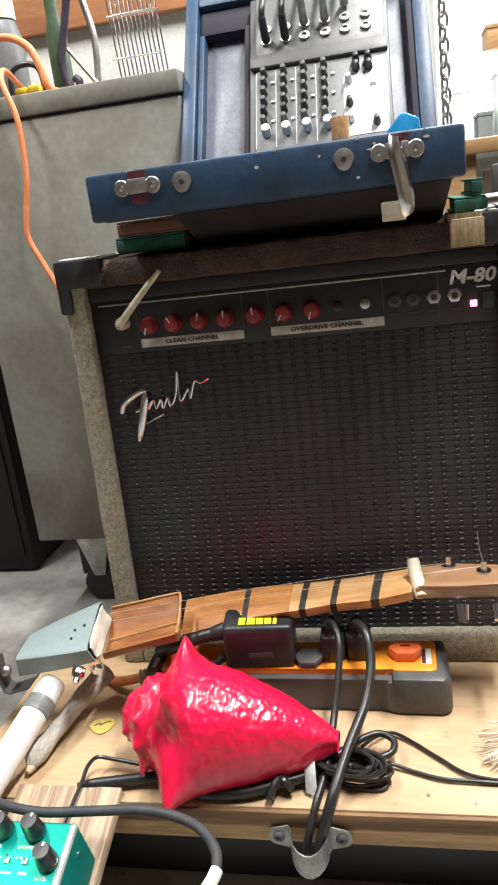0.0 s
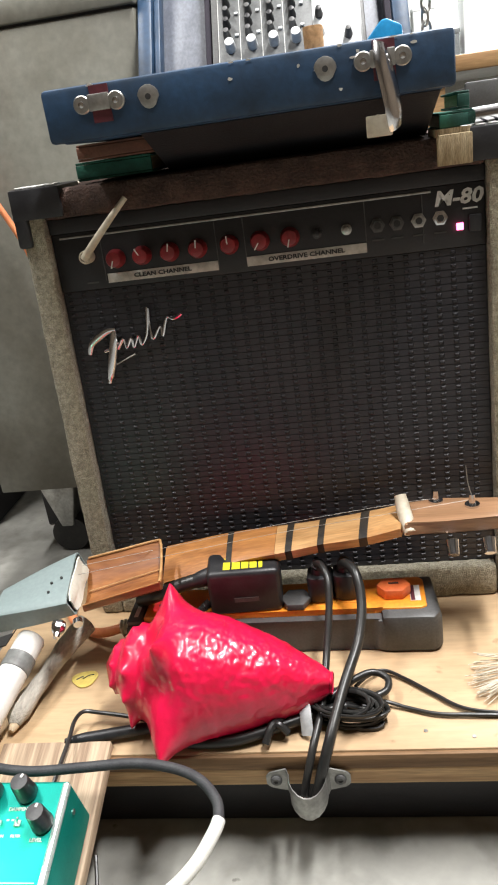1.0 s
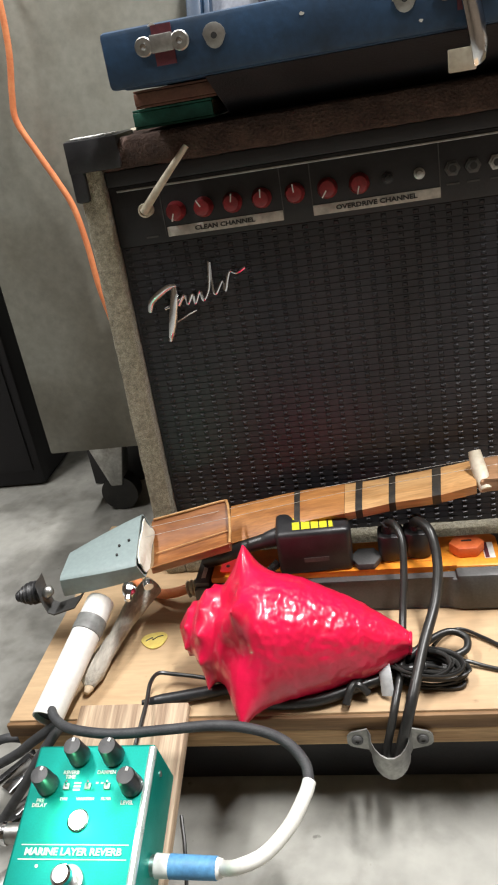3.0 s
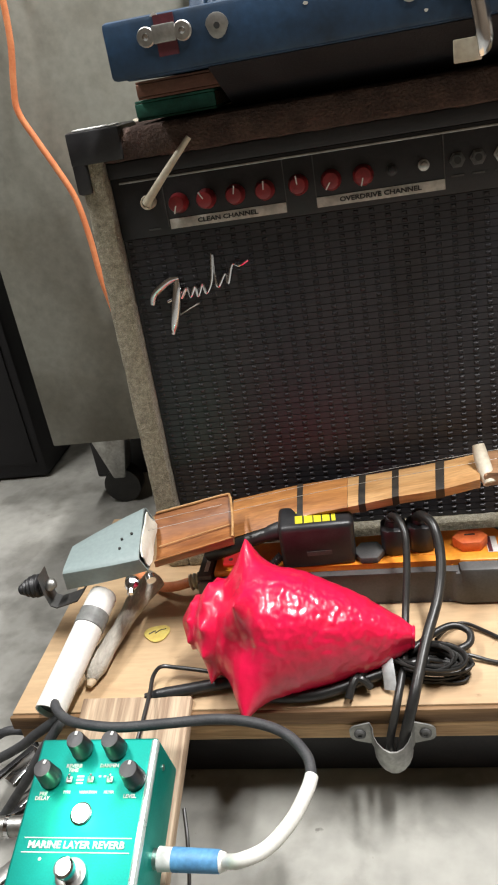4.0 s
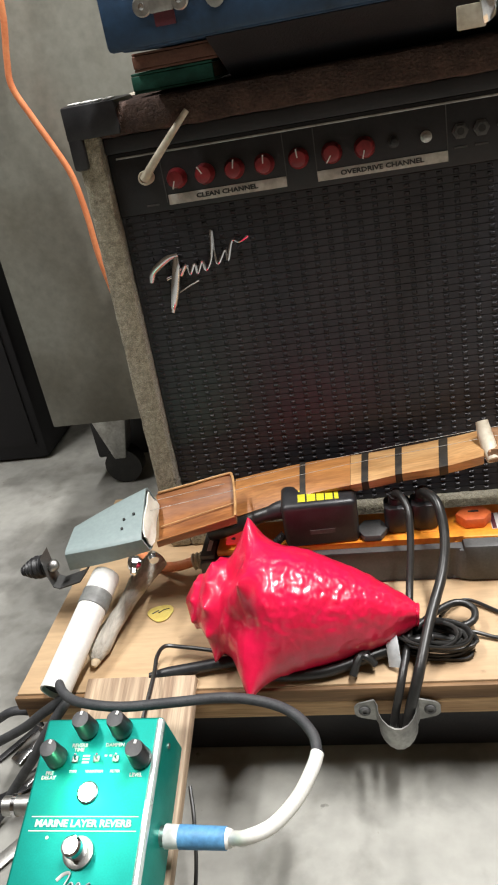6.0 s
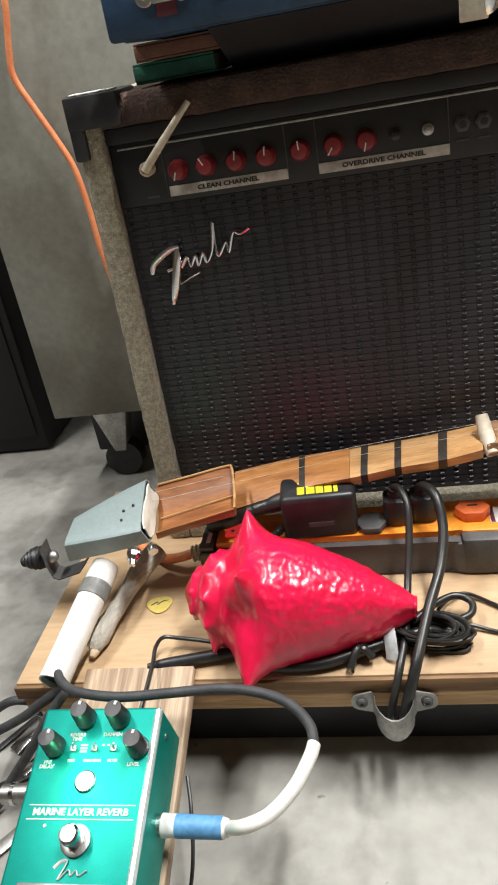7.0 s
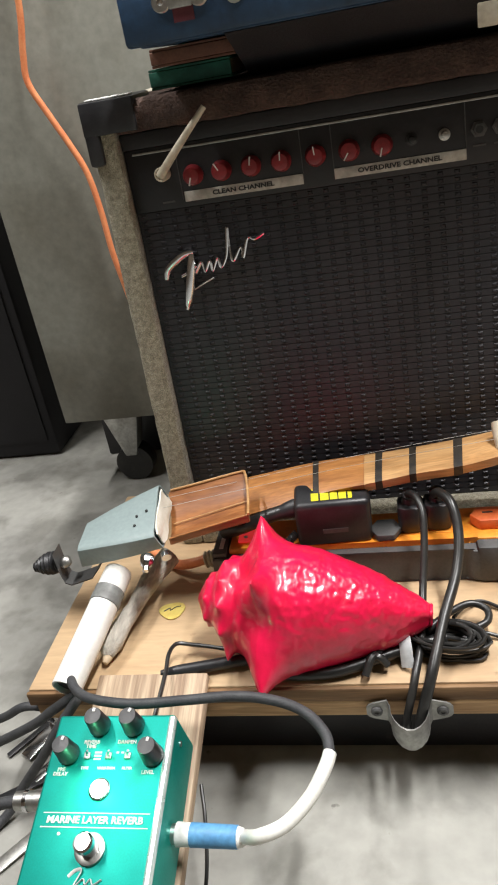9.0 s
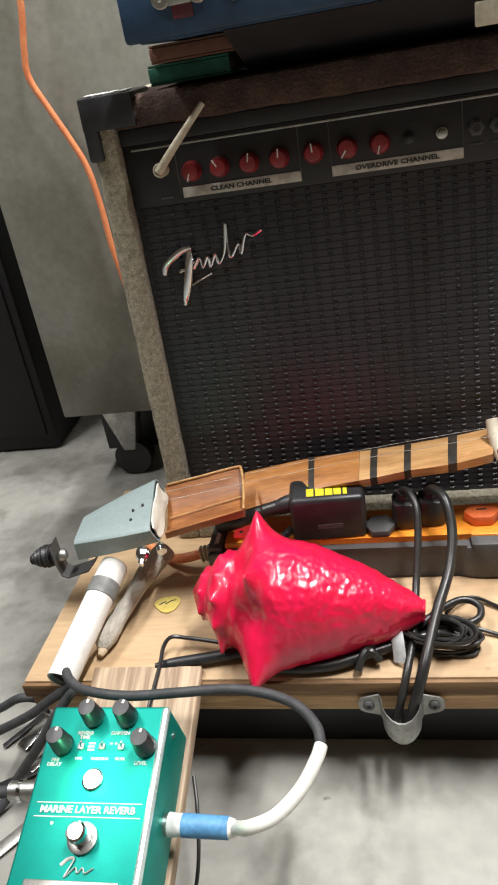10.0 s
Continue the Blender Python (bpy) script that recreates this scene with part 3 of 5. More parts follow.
def adapter():
    t = thing("power_adapter", (0.164, -0.08, 0.039), "black wall-wart power adapter with yellow printing", "adapter")
    m = Matrix.Translation((0.1640, -0.0825, 0.066)) @ Euler((radians(4), radians(1.5), radians(5))).to_matrix().to_4x4()
    b = part("body", box(bmesh.new(), -0.033, 0.033, -0.017, 0.018, -0.0265, 0.0195, 0.005, m=m, seg=3), BLACK_PLASTIC, t)
    for k, (x, w) in enumerate(((0.016, 0.0035), (0.0095, 0.0065), (0.002, 0.0065), (-0.006, 0.0075), (-0.0145, 0.0065))):
        part("logo_bar", box(bmesh.new(), x - w / 2, x + w / 2, -0.011, 0.000, 0.0195, 0.0198, 0.0, m=m), YELLOW_INK, b)
    part("print_line", box(bmesh.new(), -0.017, 0.018, 0.0045, 0.0066, 0.0195, 0.0198, m=m), YELLOW_INK, b)
    part("moulded_mark", box(bmesh.new(), -0.010, 0.012, -0.0175, -0.017, -0.012, -0.0075, m=m), GREY_PLASTIC, b)
    part("neck", one_hose([(0.1325, -0.084, 0.072), (0.126, -0.085, 0.071), (0.119, -0.086, 0.069)], lambda u: 0.0092 - 0.0022 * u), BLACK_PLASTIC, t)
    part("lead", one_hose([(0.124, -0.0853, 0.0705), (0.112, -0.087, 0.068), (0.098, -0.088, 0.064), (0.080, -0.086, 0.056), (0.06, -0.075, 0.044)], 0.0066), RUBBER, t)
    part("strain_relief", one_hose([(0.131, -0.094, 0.051), (0.124, -0.098, 0.047), (0.114, -0.105, 0.042)], lambda u: 0.0042 + 0.0006 * math.sin(u * 60) - 0.001 * u, steps=20), RUBBER, t)
    return t


adapter()


def power_plug(name, x, y, pts, r, size, label):
    t = thing(name, (x, y, 0.0395), label, "power plug", "plugs in the power strip")
    out = [(x - size, y - 0.010), (x - size * 0.5, y - 0.013), (x + size * 0.5, y - 0.013), (x + size, y - 0.010), (x + size, y + 0.010), (x - size, y + 0.010)]
    part("plug_body", prism(out, 0.0398, 0.066, bevel=0.003), BLACK_PLASTIC, t)
    part("plug_neck", one_hose([(x, y, 0.062), (x, y - 0.002, 0.073), pts[0]], lambda u: size * 0.75 - 0.35 * size * u), BLACK_PLASTIC, t)
    part("cord", one_hose(pts, r, seg=12), RUBBER, t, "bent black rubber cord")
    return t


power_plug("power_plug", 0.2315, -0.076, [(0.230, -0.083, 0.078), (0.2355, -0.094, 0.083), (0.241, -0.11, 0.076), (0.240, -0.13, 0.056), (0.236, -0.155, 0.032), (0.232, -0.19, 0.016), (0.224, -0.225, 0.003), (0.2165, -0.2365, -0.022), (0.2150, -0.2375, -0.034)],
           0.0031, 0.0115, "black plug with a thin cord arching down to the clamp")
power_plug("power_plug", 0.2545, -0.074, [(0.252, -0.080, 0.074), (0.257, -0.090, 0.081), (0.265, -0.105, 0.079), (0.268, -0.125, 0.062), (0.263, -0.15, 0.043), (0.250, -0.185, 0.028), (0.237, -0.225, 0.009), (0.2265, -0.2385, -0.022), (0.2250, -0.2395, -0.034)],
           0.0042, 0.0115, "black plug with a thick cord arching down to the clamp")


def pipe_clamp():
    t = thing("pipe_clamp", (0.2185, -0.229, -0.03), "galvanised pipe strap screwed to the platform edge over cords", "pipe clamp")
    bm = bmesh.new()
    line = [(0.1862, -0.2305), (0.1880, -0.2305), (0.1905, -0.2305), (0.202, -0.2305), (0.2045, -0.2345)]
    line += [(0.2185 + 0.0145 * math.cos(radians(a)), -0.236 + 0.0150 * math.sin(radians(a))) for a in range(180, 361, 20)]
    line += [(0.2325, -0.2345), (0.235, -0.2305), (0.2465, -0.2305), (0.2490, -0.2305), (0.2508, -0.2305)]
    rows = []
    for k, (x, y) in enumerate(line):
        zc = -0.0205 - 0.009 * max(0.0, 1 - ((x - 0.2185) / 0.0165) ** 2) if 0.2 < x < 0.237 else -0.0205
        h = 0.0075 + (0.003 if 0.2 < x < 0.237 else 0)
        h *= 0.45 if abs(x - 0.2185) > 0.032 else 0.8 if abs(x - 0.2185) > 0.030 else 1.0
        rows.append([bm.verts.new((x, y, zc - h)), bm.verts.new((x, y, zc + h)), bm.verts.new((x, y - 0.0014, zc + h)), bm.verts.new((x, y - 0.0014, zc - h))])
    for a, b in zip(rows, rows[1:]):
        for k in range(4):
            bm.faces.new((a[k], a[(k + 1) % 4], b[(k + 1) % 4], b[k]))
    bm.faces.new(rows[0]), bm.faces.new(rows[-1])
    part("strap", bm, GALVANISED, t)
    for x in (0.194, 0.243):
        m = Matrix.Translation((x, -0.2318, -0.0205)) @ Matrix.Rotation(radians(90), 4, "X")
        part("screw", lathe(bmesh.new(), [(0.0046, 0), (0.0044, 0.0015), (0.003, 0.0026), (0.0016, 0.0026), (0.0014, 0.0016), (0.0002, 0.0016)], m, 18), GREY_PLASTIC, t, "dark cross-head screw")
    return t


pipe_clamp()


# ---- the red shell ----
def conch():
    a, b = Vector((0.055, -0.171, 0.046)), Vector((0.239, -0.182, 0.029))
    axis = (b - a).normalized()
    up = Vector((0, 0, 1)) - axis * axis.z
    up.normalize()
    fwd = axis.cross(up) * -1  # towards the front
    if fwd.y > 0:
        fwd = -fwd
    prof = [(0, 0.003), (0.02, 0.010), (0.05, 0.0175), (0.1, 0.027), (0.175, 0.0355), (0.24, 0.0425), (0.29, 0.0515), (0.32, 0.0545), (0.38, 0.0545), (0.47, 0.0535), (0.55, 0.050),
            (0.62, 0.0455), (0.72, 0.0385), (0.81, 0.031), (0.9, 0.022), (0.97, 0.0135), (1.0, 0.0095)]
    us, rs = zip(*prof)
    # spikes: place along the axis, angle from up towards the front, height, widths along and round
    spikes = [(0.275, -24, 0.022, 0.045, 13), (0.350, 108, 0.026, 0.066, 15), (0.318, 40, 0.031, 0.036, 9), (0.27, 178, 0.010, 0.06, 18), (0.28, -75, 0.018, 0.06, 16), (0.285, 16, 0.004, 0.04, 10),
              (0.135, -45, 0.006, 0.030, 14), (0.125, -12, 0.006, 0.028, 12), (0.125, 24, 0.005, 0.028, 12), (0.13, 58, 0.007, 0.028, 12), (0.14, 92, 0.008, 0.028, 12), (0.165, 124, 0.014, 0.030, 12), (0.15, 160, 0.008, 0.03, 13),
              (0.045, -40, 0.004, 0.018, 17), (0.045, 5, 0.004, 0.018, 16), (0.045, 50, 0.005, 0.018, 16), (0.05, 95, 0.006, 0.020, 16), (0.05, 140, 0.005, 0.020, 17)]
    bm = bmesh.new()
    nu, na = 240, 240
    rings = []
    for i in range(nu + 1):
        u = i / nu
        r0 = float(np.interp(u, us, rs))
        body = min(1.0, max(0.0, (u - 0.3) / 0.12))
        ring = []
        for j in range(na):
            d = 360 * j / na
            th = radians(d)
            way = up * math.cos(th) + fwd * math.sin(th)
            r = r0 - 0.0022 * math.exp(-((u - 0.195) / 0.022) ** 2) - 0.0018 * math.exp(-((u - 0.085) / 0.016) ** 2)
            for su, sa, h, wu, wa in spikes:
                da = (d - sa + 180) % 360 - 180
                q = math.hypot((u - su) / wu, da / wa)
                if q < 3.2:
                    r += h * math.exp(-q ** 1.3)
            turn = lambda c, w: math.exp(-(((d - c + 180) % 360 - 180) / w) ** 2)
            # a hollow below the front spike, one above it, and a fold that runs to the tip
            r -= 0.010 * turn(66, 14) * math.exp(-((u - 0.300) / 0.05) ** 2) + 0.009 * turn(14, 17) * math.exp(-((u - 0.235) / 0.06) ** 2)
            r += 0.0030 * body * (1 - u * 0.7) * turn(46, 15) - 0.0012 * body * turn(84, 18)
            r *= 1 - 0.11 * body * turn(-42, 38)
            # growth rings, folds and crinkles under the thick paint
            p = a + (b - a) * u + way * r0
            r += 0.00035 * body * math.sin(u * 95 + 3 * noise.noise(p * 30)) * (0.4 + 0.6 * noise.noise(p * 22) ** 2)
            r += 0.0012 * noise.noise(p * 34) + (0.00012 + 0.0009 * body * (0.15 + 0.85 * turn(32, 34))) * (0.7 * noise.noise(p * 70) + noise.noise(p * 170) + 0.5 * noise.noise(p * 330))
            q = a + (b - a) * u + way * r
            q.z = max(q.z, 0.0008)
            ring.append(bm.verts.new(q))
        rings.append(ring)
    for p, q in zip(rings, rings[1:]):
        for j in range(na):
            bm.faces.new((p[j], p[(j + 1) % na], q[(j + 1) % na], q[j]))
    bm.faces.new(rings[0]), bm.faces.new(rings[-1])
    t = thing("conch_shell", (0.13, -0.175, 0.0), "spiny conch shell painted glossy bright red", "shell")
    rim = [v.co.copy() for v in rings[-1]]
    part("shell_body", bm, SHELL_RED, t)
    # the cut tip: a lip that turns inwards
    lip = bmesh.new()
    loops = [[lip.verts.new(b + (v - b) * k + axis * h) for v in rim[::4]] for k, h in ((0.98, 0.0002), (1.03, 0.0016), (0.92, 0.0026), (0.70, 0.0008))]
    for p, q in zip(loops, loops[1:]):
        for j in range(len(p)):
            lip.faces.new((p[j], p[(j + 1) % len(p)], q[(j + 1) % len(q)], q[j]))
    lip.faces.new(loops[-1])
    part("canal_lip", lip, SHELL_RED, t, "uneven red lip at the shell's cut tip")
    return t


conch()


# ---- the pedal on its sloping plank ----
def plank():
    t = thing("sloping_plank", (0.062, -0.292, 0.043), "striped wooden plank sloping from the platform to the floor", "plank", turn=(17, 0, 0))
    part("board", one_box(-0.0905, 0.0012, -0.30, 0.0615, -0.0675, -0.0552, 0.0012), PLANK, t)
    return t


plank()


def pedal():
    t = thing("effects_pedal", (0.062, -0.292, 0.043), "teal metal reverb effects pedal with black knobs and lit lamp", "effects pedal", turn=(17, 0, 0))
    X0, X1, Y0, Y1, H = -0.0865, -0.0003, -0.131, 0.0012, -0.051
    part("case", one_box(X0, X1, Y0, Y1, H, 0.0, 0.0022, seg=3), TEAL, t)
    # a pale rod along the right edge stands in for its highlight
    part("edge_highlight", one_hose([(X1 - 0.0022, Y1 - 0.002, -0.0022), (X1 - 0.0022, -0.06, -0.0022), (X1 - 0.0022, Y0 + 0.003, -0.0022)], 0.0030, seg=20), HIGHLIGHT_EDGE, t, "pale strip painted as the highlight on the edge")
    for x in (X0 + 0.012, X1 - 0.012):
        for y in (Y0 + 0.014, Y1 - 0.014):
            part("foot", one_rod((x, y, H - 0.0042), (x, y, H), 0.006), RUBBER, t)
    for (x, y), turn in zip(((-0.0718, -0.0271), (-0.0535, -0.0076), (-0.0285, -0.0079), (-0.0114, -0.0281)), (75, 85, 70, 80)):
        m = Matrix.Translation((x, y, 0.0))
        k = part("knob", lathe(bmesh.new(), [(0.0074, 0.0012), (0.0078, 0.002), (0.0072, 0.006), (0.0064, 0.016), (0.0058, 0.0178), (0.001, 0.0182)], m, 26), BLACK_PLASTIC, t, "black tapered control knob")
        # a short white dot stands in for the highlight on the knob's top
        part("knob_mark", box(bmesh.new(), 0.0026, 0.0052, -0.0009, 0.0009, 0.0172, 0.0186, m=m @ Matrix.Rotation(radians(turn), 4, "Z")), WHITE_INK, k)
    jl = part("lamp_ring", lathe(bmesh.new(), [(0.0072, 0), (0.0072, 0.0012), (0.006, 0.0016)], Matrix.Translation((-0.0446, -0.05, 0)), 28), CHROME, t)
    part("lamp", lathe(bmesh.new(), [(0.0062, 0.0012), (0.0055, 0.0032), (0.003, 0.0046), (0.0003, 0.005)], Matrix.Translation((-0.0446, -0.05, 0)), 28), GREEN_LED, t, "glowing pale green jewel lamp")
    spill = bpy.data.lights.new("jewel_lamp_light", "POINT")
    spill.energy, spill.color, spill.shadow_soft_size = 0.07, (0.15, 1.0, 0.45), 0.005
    glow = new("jewel_lamp_light", spill)
    glow.location = t.matrix_basis @ Vector((-0.0446, -0.05, 0.0088))
    m = Matrix.Translation((-0.0420, -0.0865, 0))
    n = part("switch_nut", lathe(bmesh.new(), [(0.0098, 0), (0.0098, 0.0025), (0.0085, 0.003), (0.0062, 0.0031)], m, 26), STEEL, t)
    part("foot_switch", lathe(bmesh.new(), [(0.0058, 0.003), (0.0058, 0.010), (0.0064, 0.0105), (0.0064, 0.0145), (0.005, 0.0158), (0.0005, 0.016)], m, 22), CHROME, t, "round chrome foot switch")
    F = lambda x, y: Matrix.Translation((x, y, 0.0003))
    for y in (-0.0648, -0.0735):
        part("line", one_box(-0.0800, -0.0070, y - 0.0003, y + 0.0003, 0.0, 0.0003), WHITE_INK, t)
    words("title_lettering", "MARINE LAYER REVERB", 0.0062, F(-0.0437, -0.0692), WHITE_INK, t, wide=1.02)
    for text, x, y in (("PRE", -0.0750, -0.0372), ("DELAY", -0.0750, -0.0402), ("REVERB", -0.0573, -0.0185), ("TIME", -0.0573, -0.0215), ("DAMPEN", -0.0318, -0.0185), ("LEVEL", -0.0135, -0.0388)):
        words("caption", text, 0.0034, F(x, y), WHITE_INK, t)
    for text, x, y in (("TYPE", -0.0585, -0.0362), ("VARIATION", -0.0432, -0.0362), ("FILTER", -0.0285, -0.0362)):
        words("caption", text, 0.0024, F(x, y), WHITE_INK, t)
    for x in (-0.0585, -0.0432, -0.0295):
        s = part("toggle_switch", one_box(x - 0.0022, x + 0.0022, -0.0302, -0.0258, 0.0, 0.0014, 0.0004), STEEL, t)
        part("lever", one_hose([(x, -0.028, 0.001), (x + 0.001, -0.0275, 0.004), (x + 0.002, -0.027, 0.0065)], 0.0008), CHROME, s)
    for k in range(3):
        part("mark", one_box(-0.0535, -0.0485, -0.0262 - 0.0022 * k, -0.0250 - 0.0022 * k, 0, 0.0003), WHITE_INK, t)
    for x in (-0.0380, -0.0345):
        part("mark", one_box(x, x + 0.0018, -0.0262, -0.0250, 0, 0.0003), WHITE_INK, t)
    part("emblem", one_hose([(-0.053, -0.102, 0.0004), (-0.049, -0.0985, 0.0006), (-0.045, -0.0985, 0.0006), (-0.049, -0.1085, 0.0006), (-0.043, -0.103, 0.0006), (-0.041, -0.106, 0.0006), (-0.038, -0.103, 0.0006), (-0.036, -0.106, 0.0006), (-0.031, -0.103, 0.0006)], 0.0011, seg=6, flat=0.4), WHITE_INK, t, "white printed flourish")
    part("mark", one_rod((-0.0660, -0.0775, 0.0), (-0.0660, -0.0775, 0.0004), 0.0011, seg=10), WHITE_INK, t)
    part("door", one_box(X0 + 0.012, X1 - 0.012, -0.1235, -0.1105, -0.0005, 0.0025, 0.001), STEEL, t, "grey battery door")
    part("side_screw", one_rod((X1, -0.012, -0.018), (X1 + 0.001, -0.012, -0.018), 0.002), STEEL, t)
    # plugs in the sides
    j = part("output_jack", one_rod((X1, -0.0668, -0.030), (X1 + 0.003, -0.0668, -0.030), 0.0065), STEEL, t)
    return t


pedal()


def tip(x, y, h):
    """A place in the plank's frame, in heights from the board's top."""
    a = radians(17)
    return Vector((0.062 + x, -0.292 + y * math.cos(a) - h * math.sin(a), 0.043 + y * math.sin(a) + h * math.cos(a)))


def pedal_cable():
    t = thing("patch_cable", (0.09, -0.35, 0.0), "grey braided patch cable with white sleeve and blue tape", "cable")
    a, b = tip(0.003, -0.0668, -0.030), tip(0.0125, -0.0670, -0.030)
    part("collar", one_rod(a, b, 0.0078, 0.0074), WHITE_INK, t)
    c = tip(0.044, -0.0678, -0.030)
    part("tape", one_rod(b, c, 0.0076, 0.0072, 18), BLUE_TAPE, t, "blue tape round the plug")
    d = tip(0.048, -0.0678, -0.030)
    part("sleeve_end", one_rod(c, d, 0.0068, 0.0055), PVC, t)
    w = [d, (0.125, -0.362, 0.016), (0.141, -0.355, 0.018), (0.1555, -0.338, 0.021), (0.1645, -0.318, 0.024), (0.167, -0.308, 0.025)]
    part("sleeve", one_hose(w, 0.0046, seg=12), PVC, t, "white heat-shrink sleeve")
    g = [(0.167, -0.308, 0.025), (0.163, -0.293, 0.026), (0.149, -0.277, 0.028), (0.127, -0.266, 0.028), (0.097, -0.261, 0.028), (0.060, -0.264, 0.028), (0.020, -0.267, 0.028), (-0.013, -0.262, 0.028), (-0.030, -0.252, 0.026), (-0.040, -0.240, 0.026), (-0.0445, -0.225, 0.019), (-0.040, -0.19, 0.025)]
    part("cable", one_hose(g, 0.0038, seg=12), BRAIDED_GREY, t)
    return t


pedal_cable()


def side_cables():
    t = thing("patch_cable", (-0.06, -0.24, -0.1), "dark grey cable running off the platform corner to the floor", "cable")
    part("cable", one_hose([(-0.036, -0.236, 0.012), (-0.044, -0.243, 0.010), (-0.064, -0.243, -0.004), (-0.086, -0.240, -0.022), (-0.131, -0.232, -0.052), (-0.19, -0.222, -0.088), (-0.26, -0.215, -0.0955), (-0.4, -0.24, -0.0955)], 0.0041, seg=12), BRAIDED_GREY, t)
    t = thing("patch_cable", (-0.06, -0.27, -0.1), "dark grey cable dropping beside the pedal", "cable")
    part("cable", one_hose([(-0.036, -0.240, 0.011), (-0.042, -0.250, 0.006), (-0.056, -0.258, -0.010), (-0.072, -0.262, -0.032), (-0.102, -0.262, -0.070), (-0.125, -0.28, -0.0945), (-0.17, -0.34, -0.0955), (-0.26, -0.42, -0.0955)], 0.0041, seg=12), BRAIDED_GREY, t)
    t = thing("patch_cable", (-0.12, -0.19, -0.1), "dark grey cable coming out from under the platform", "cable")
    part("cable", one_hose([(-0.04, -0.165, -0.0945), (-0.08, -0.182, -0.075), (-0.12, -0.193, -0.052), (-0.155, -0.190, -0.070), (-0.21, -0.185, -0.0945), (-0.32, -0.20, -0.0955)], 0.0041, seg=12), BRAIDED_GREY, t)
    t = thing("jack_plug", tuple(tip(-0.1, -0.047, -0.03)), "grey metal jack plug in the pedal's side", "jack plug")
    part("barrel", one_rod(tip(-0.0868, -0.0465, -0.030), tip(-0.118, -0.0475, -0.030), 0.0072, 0.0068, 18), STEEL, t)
    for x in (-0.095, -0.108):
        part("band", one_rod(tip(x, -0.047, -0.030), tip(x - 0.003, -0.047, -0.030), 0.0077, 0.0077, 18), CHROME, t)
    part("cable", one_hose([tip(-0.117, -0.0475, -0.030), tip(-0.135, -0.05, -0.033), tip(-0.16, -0.06, -0.05), (-0.14, -0.42, -0.0955), (-0.24, -0.50, -0.0955)], 0.0043), BRAIDED_GREY, t)
    t = thing("thin_wire", (0.07, -0.31, -0.05), "thin black wire hanging beside the plank", "wire")
    part("wire", one_hose([(0.0655, -0.292, -0.028), (0.0715, -0.315, -0.036), (0.0745, -0.345, -0.055), (0.073, -0.39, -0.075), (0.085, -0.44, -0.097)], 0.0014, seg=8), RUBBER, t)


side_cables()


def offcuts():
    # the first black strip draws a dark cable and its short shadows
    for x, y, turn, lift, l, w, m, label in ((-0.134, -0.190, 52, 4, 0.050, 0.006, BLACK_PLASTIC, "black bent strip on the floor"), (-0.122, -0.196, 58, 10, 0.036, 0.013, CHROME, "shiny metal offcut on the floor"),
                                             (-0.108, -0.232, 48, 9, 0.034, 0.010, CHROME, "shiny metal offcut on the floor"), (-0.118, -0.244, 30, 3, 0.046, 0.009, BLACK_PLASTIC, "black bent strip on the floor"),
                                             (-0.098, -0.300, 50, 3, 0.050, 0.012, STEEL, "dull metal offcut on the floor beside the plank")):
        t = thing("metal_offcut", (x, y, -0.1), label, "metal scrap", "offcuts on the floor")
        tilt = Matrix.Translation((x, y, -0.0975 + math.sin(radians(lift)) * l / 2)) @ Matrix.Rotation(radians(turn), 4, "Z") @ Matrix.Rotation(radians(-lift), 4, "Y")
        bm = box(bmesh.new(), -l / 2, l / 2, -w / 2, w / 2, -0.0007, 0.0007, 0.0004, m=tilt)
        box(bm, l / 2 - 0.0014, l / 2, -w / 2, w / 2, -0.0007, 0.006, 0.0004, m=tilt)
        part("strip", bm, m, t)


offcuts()


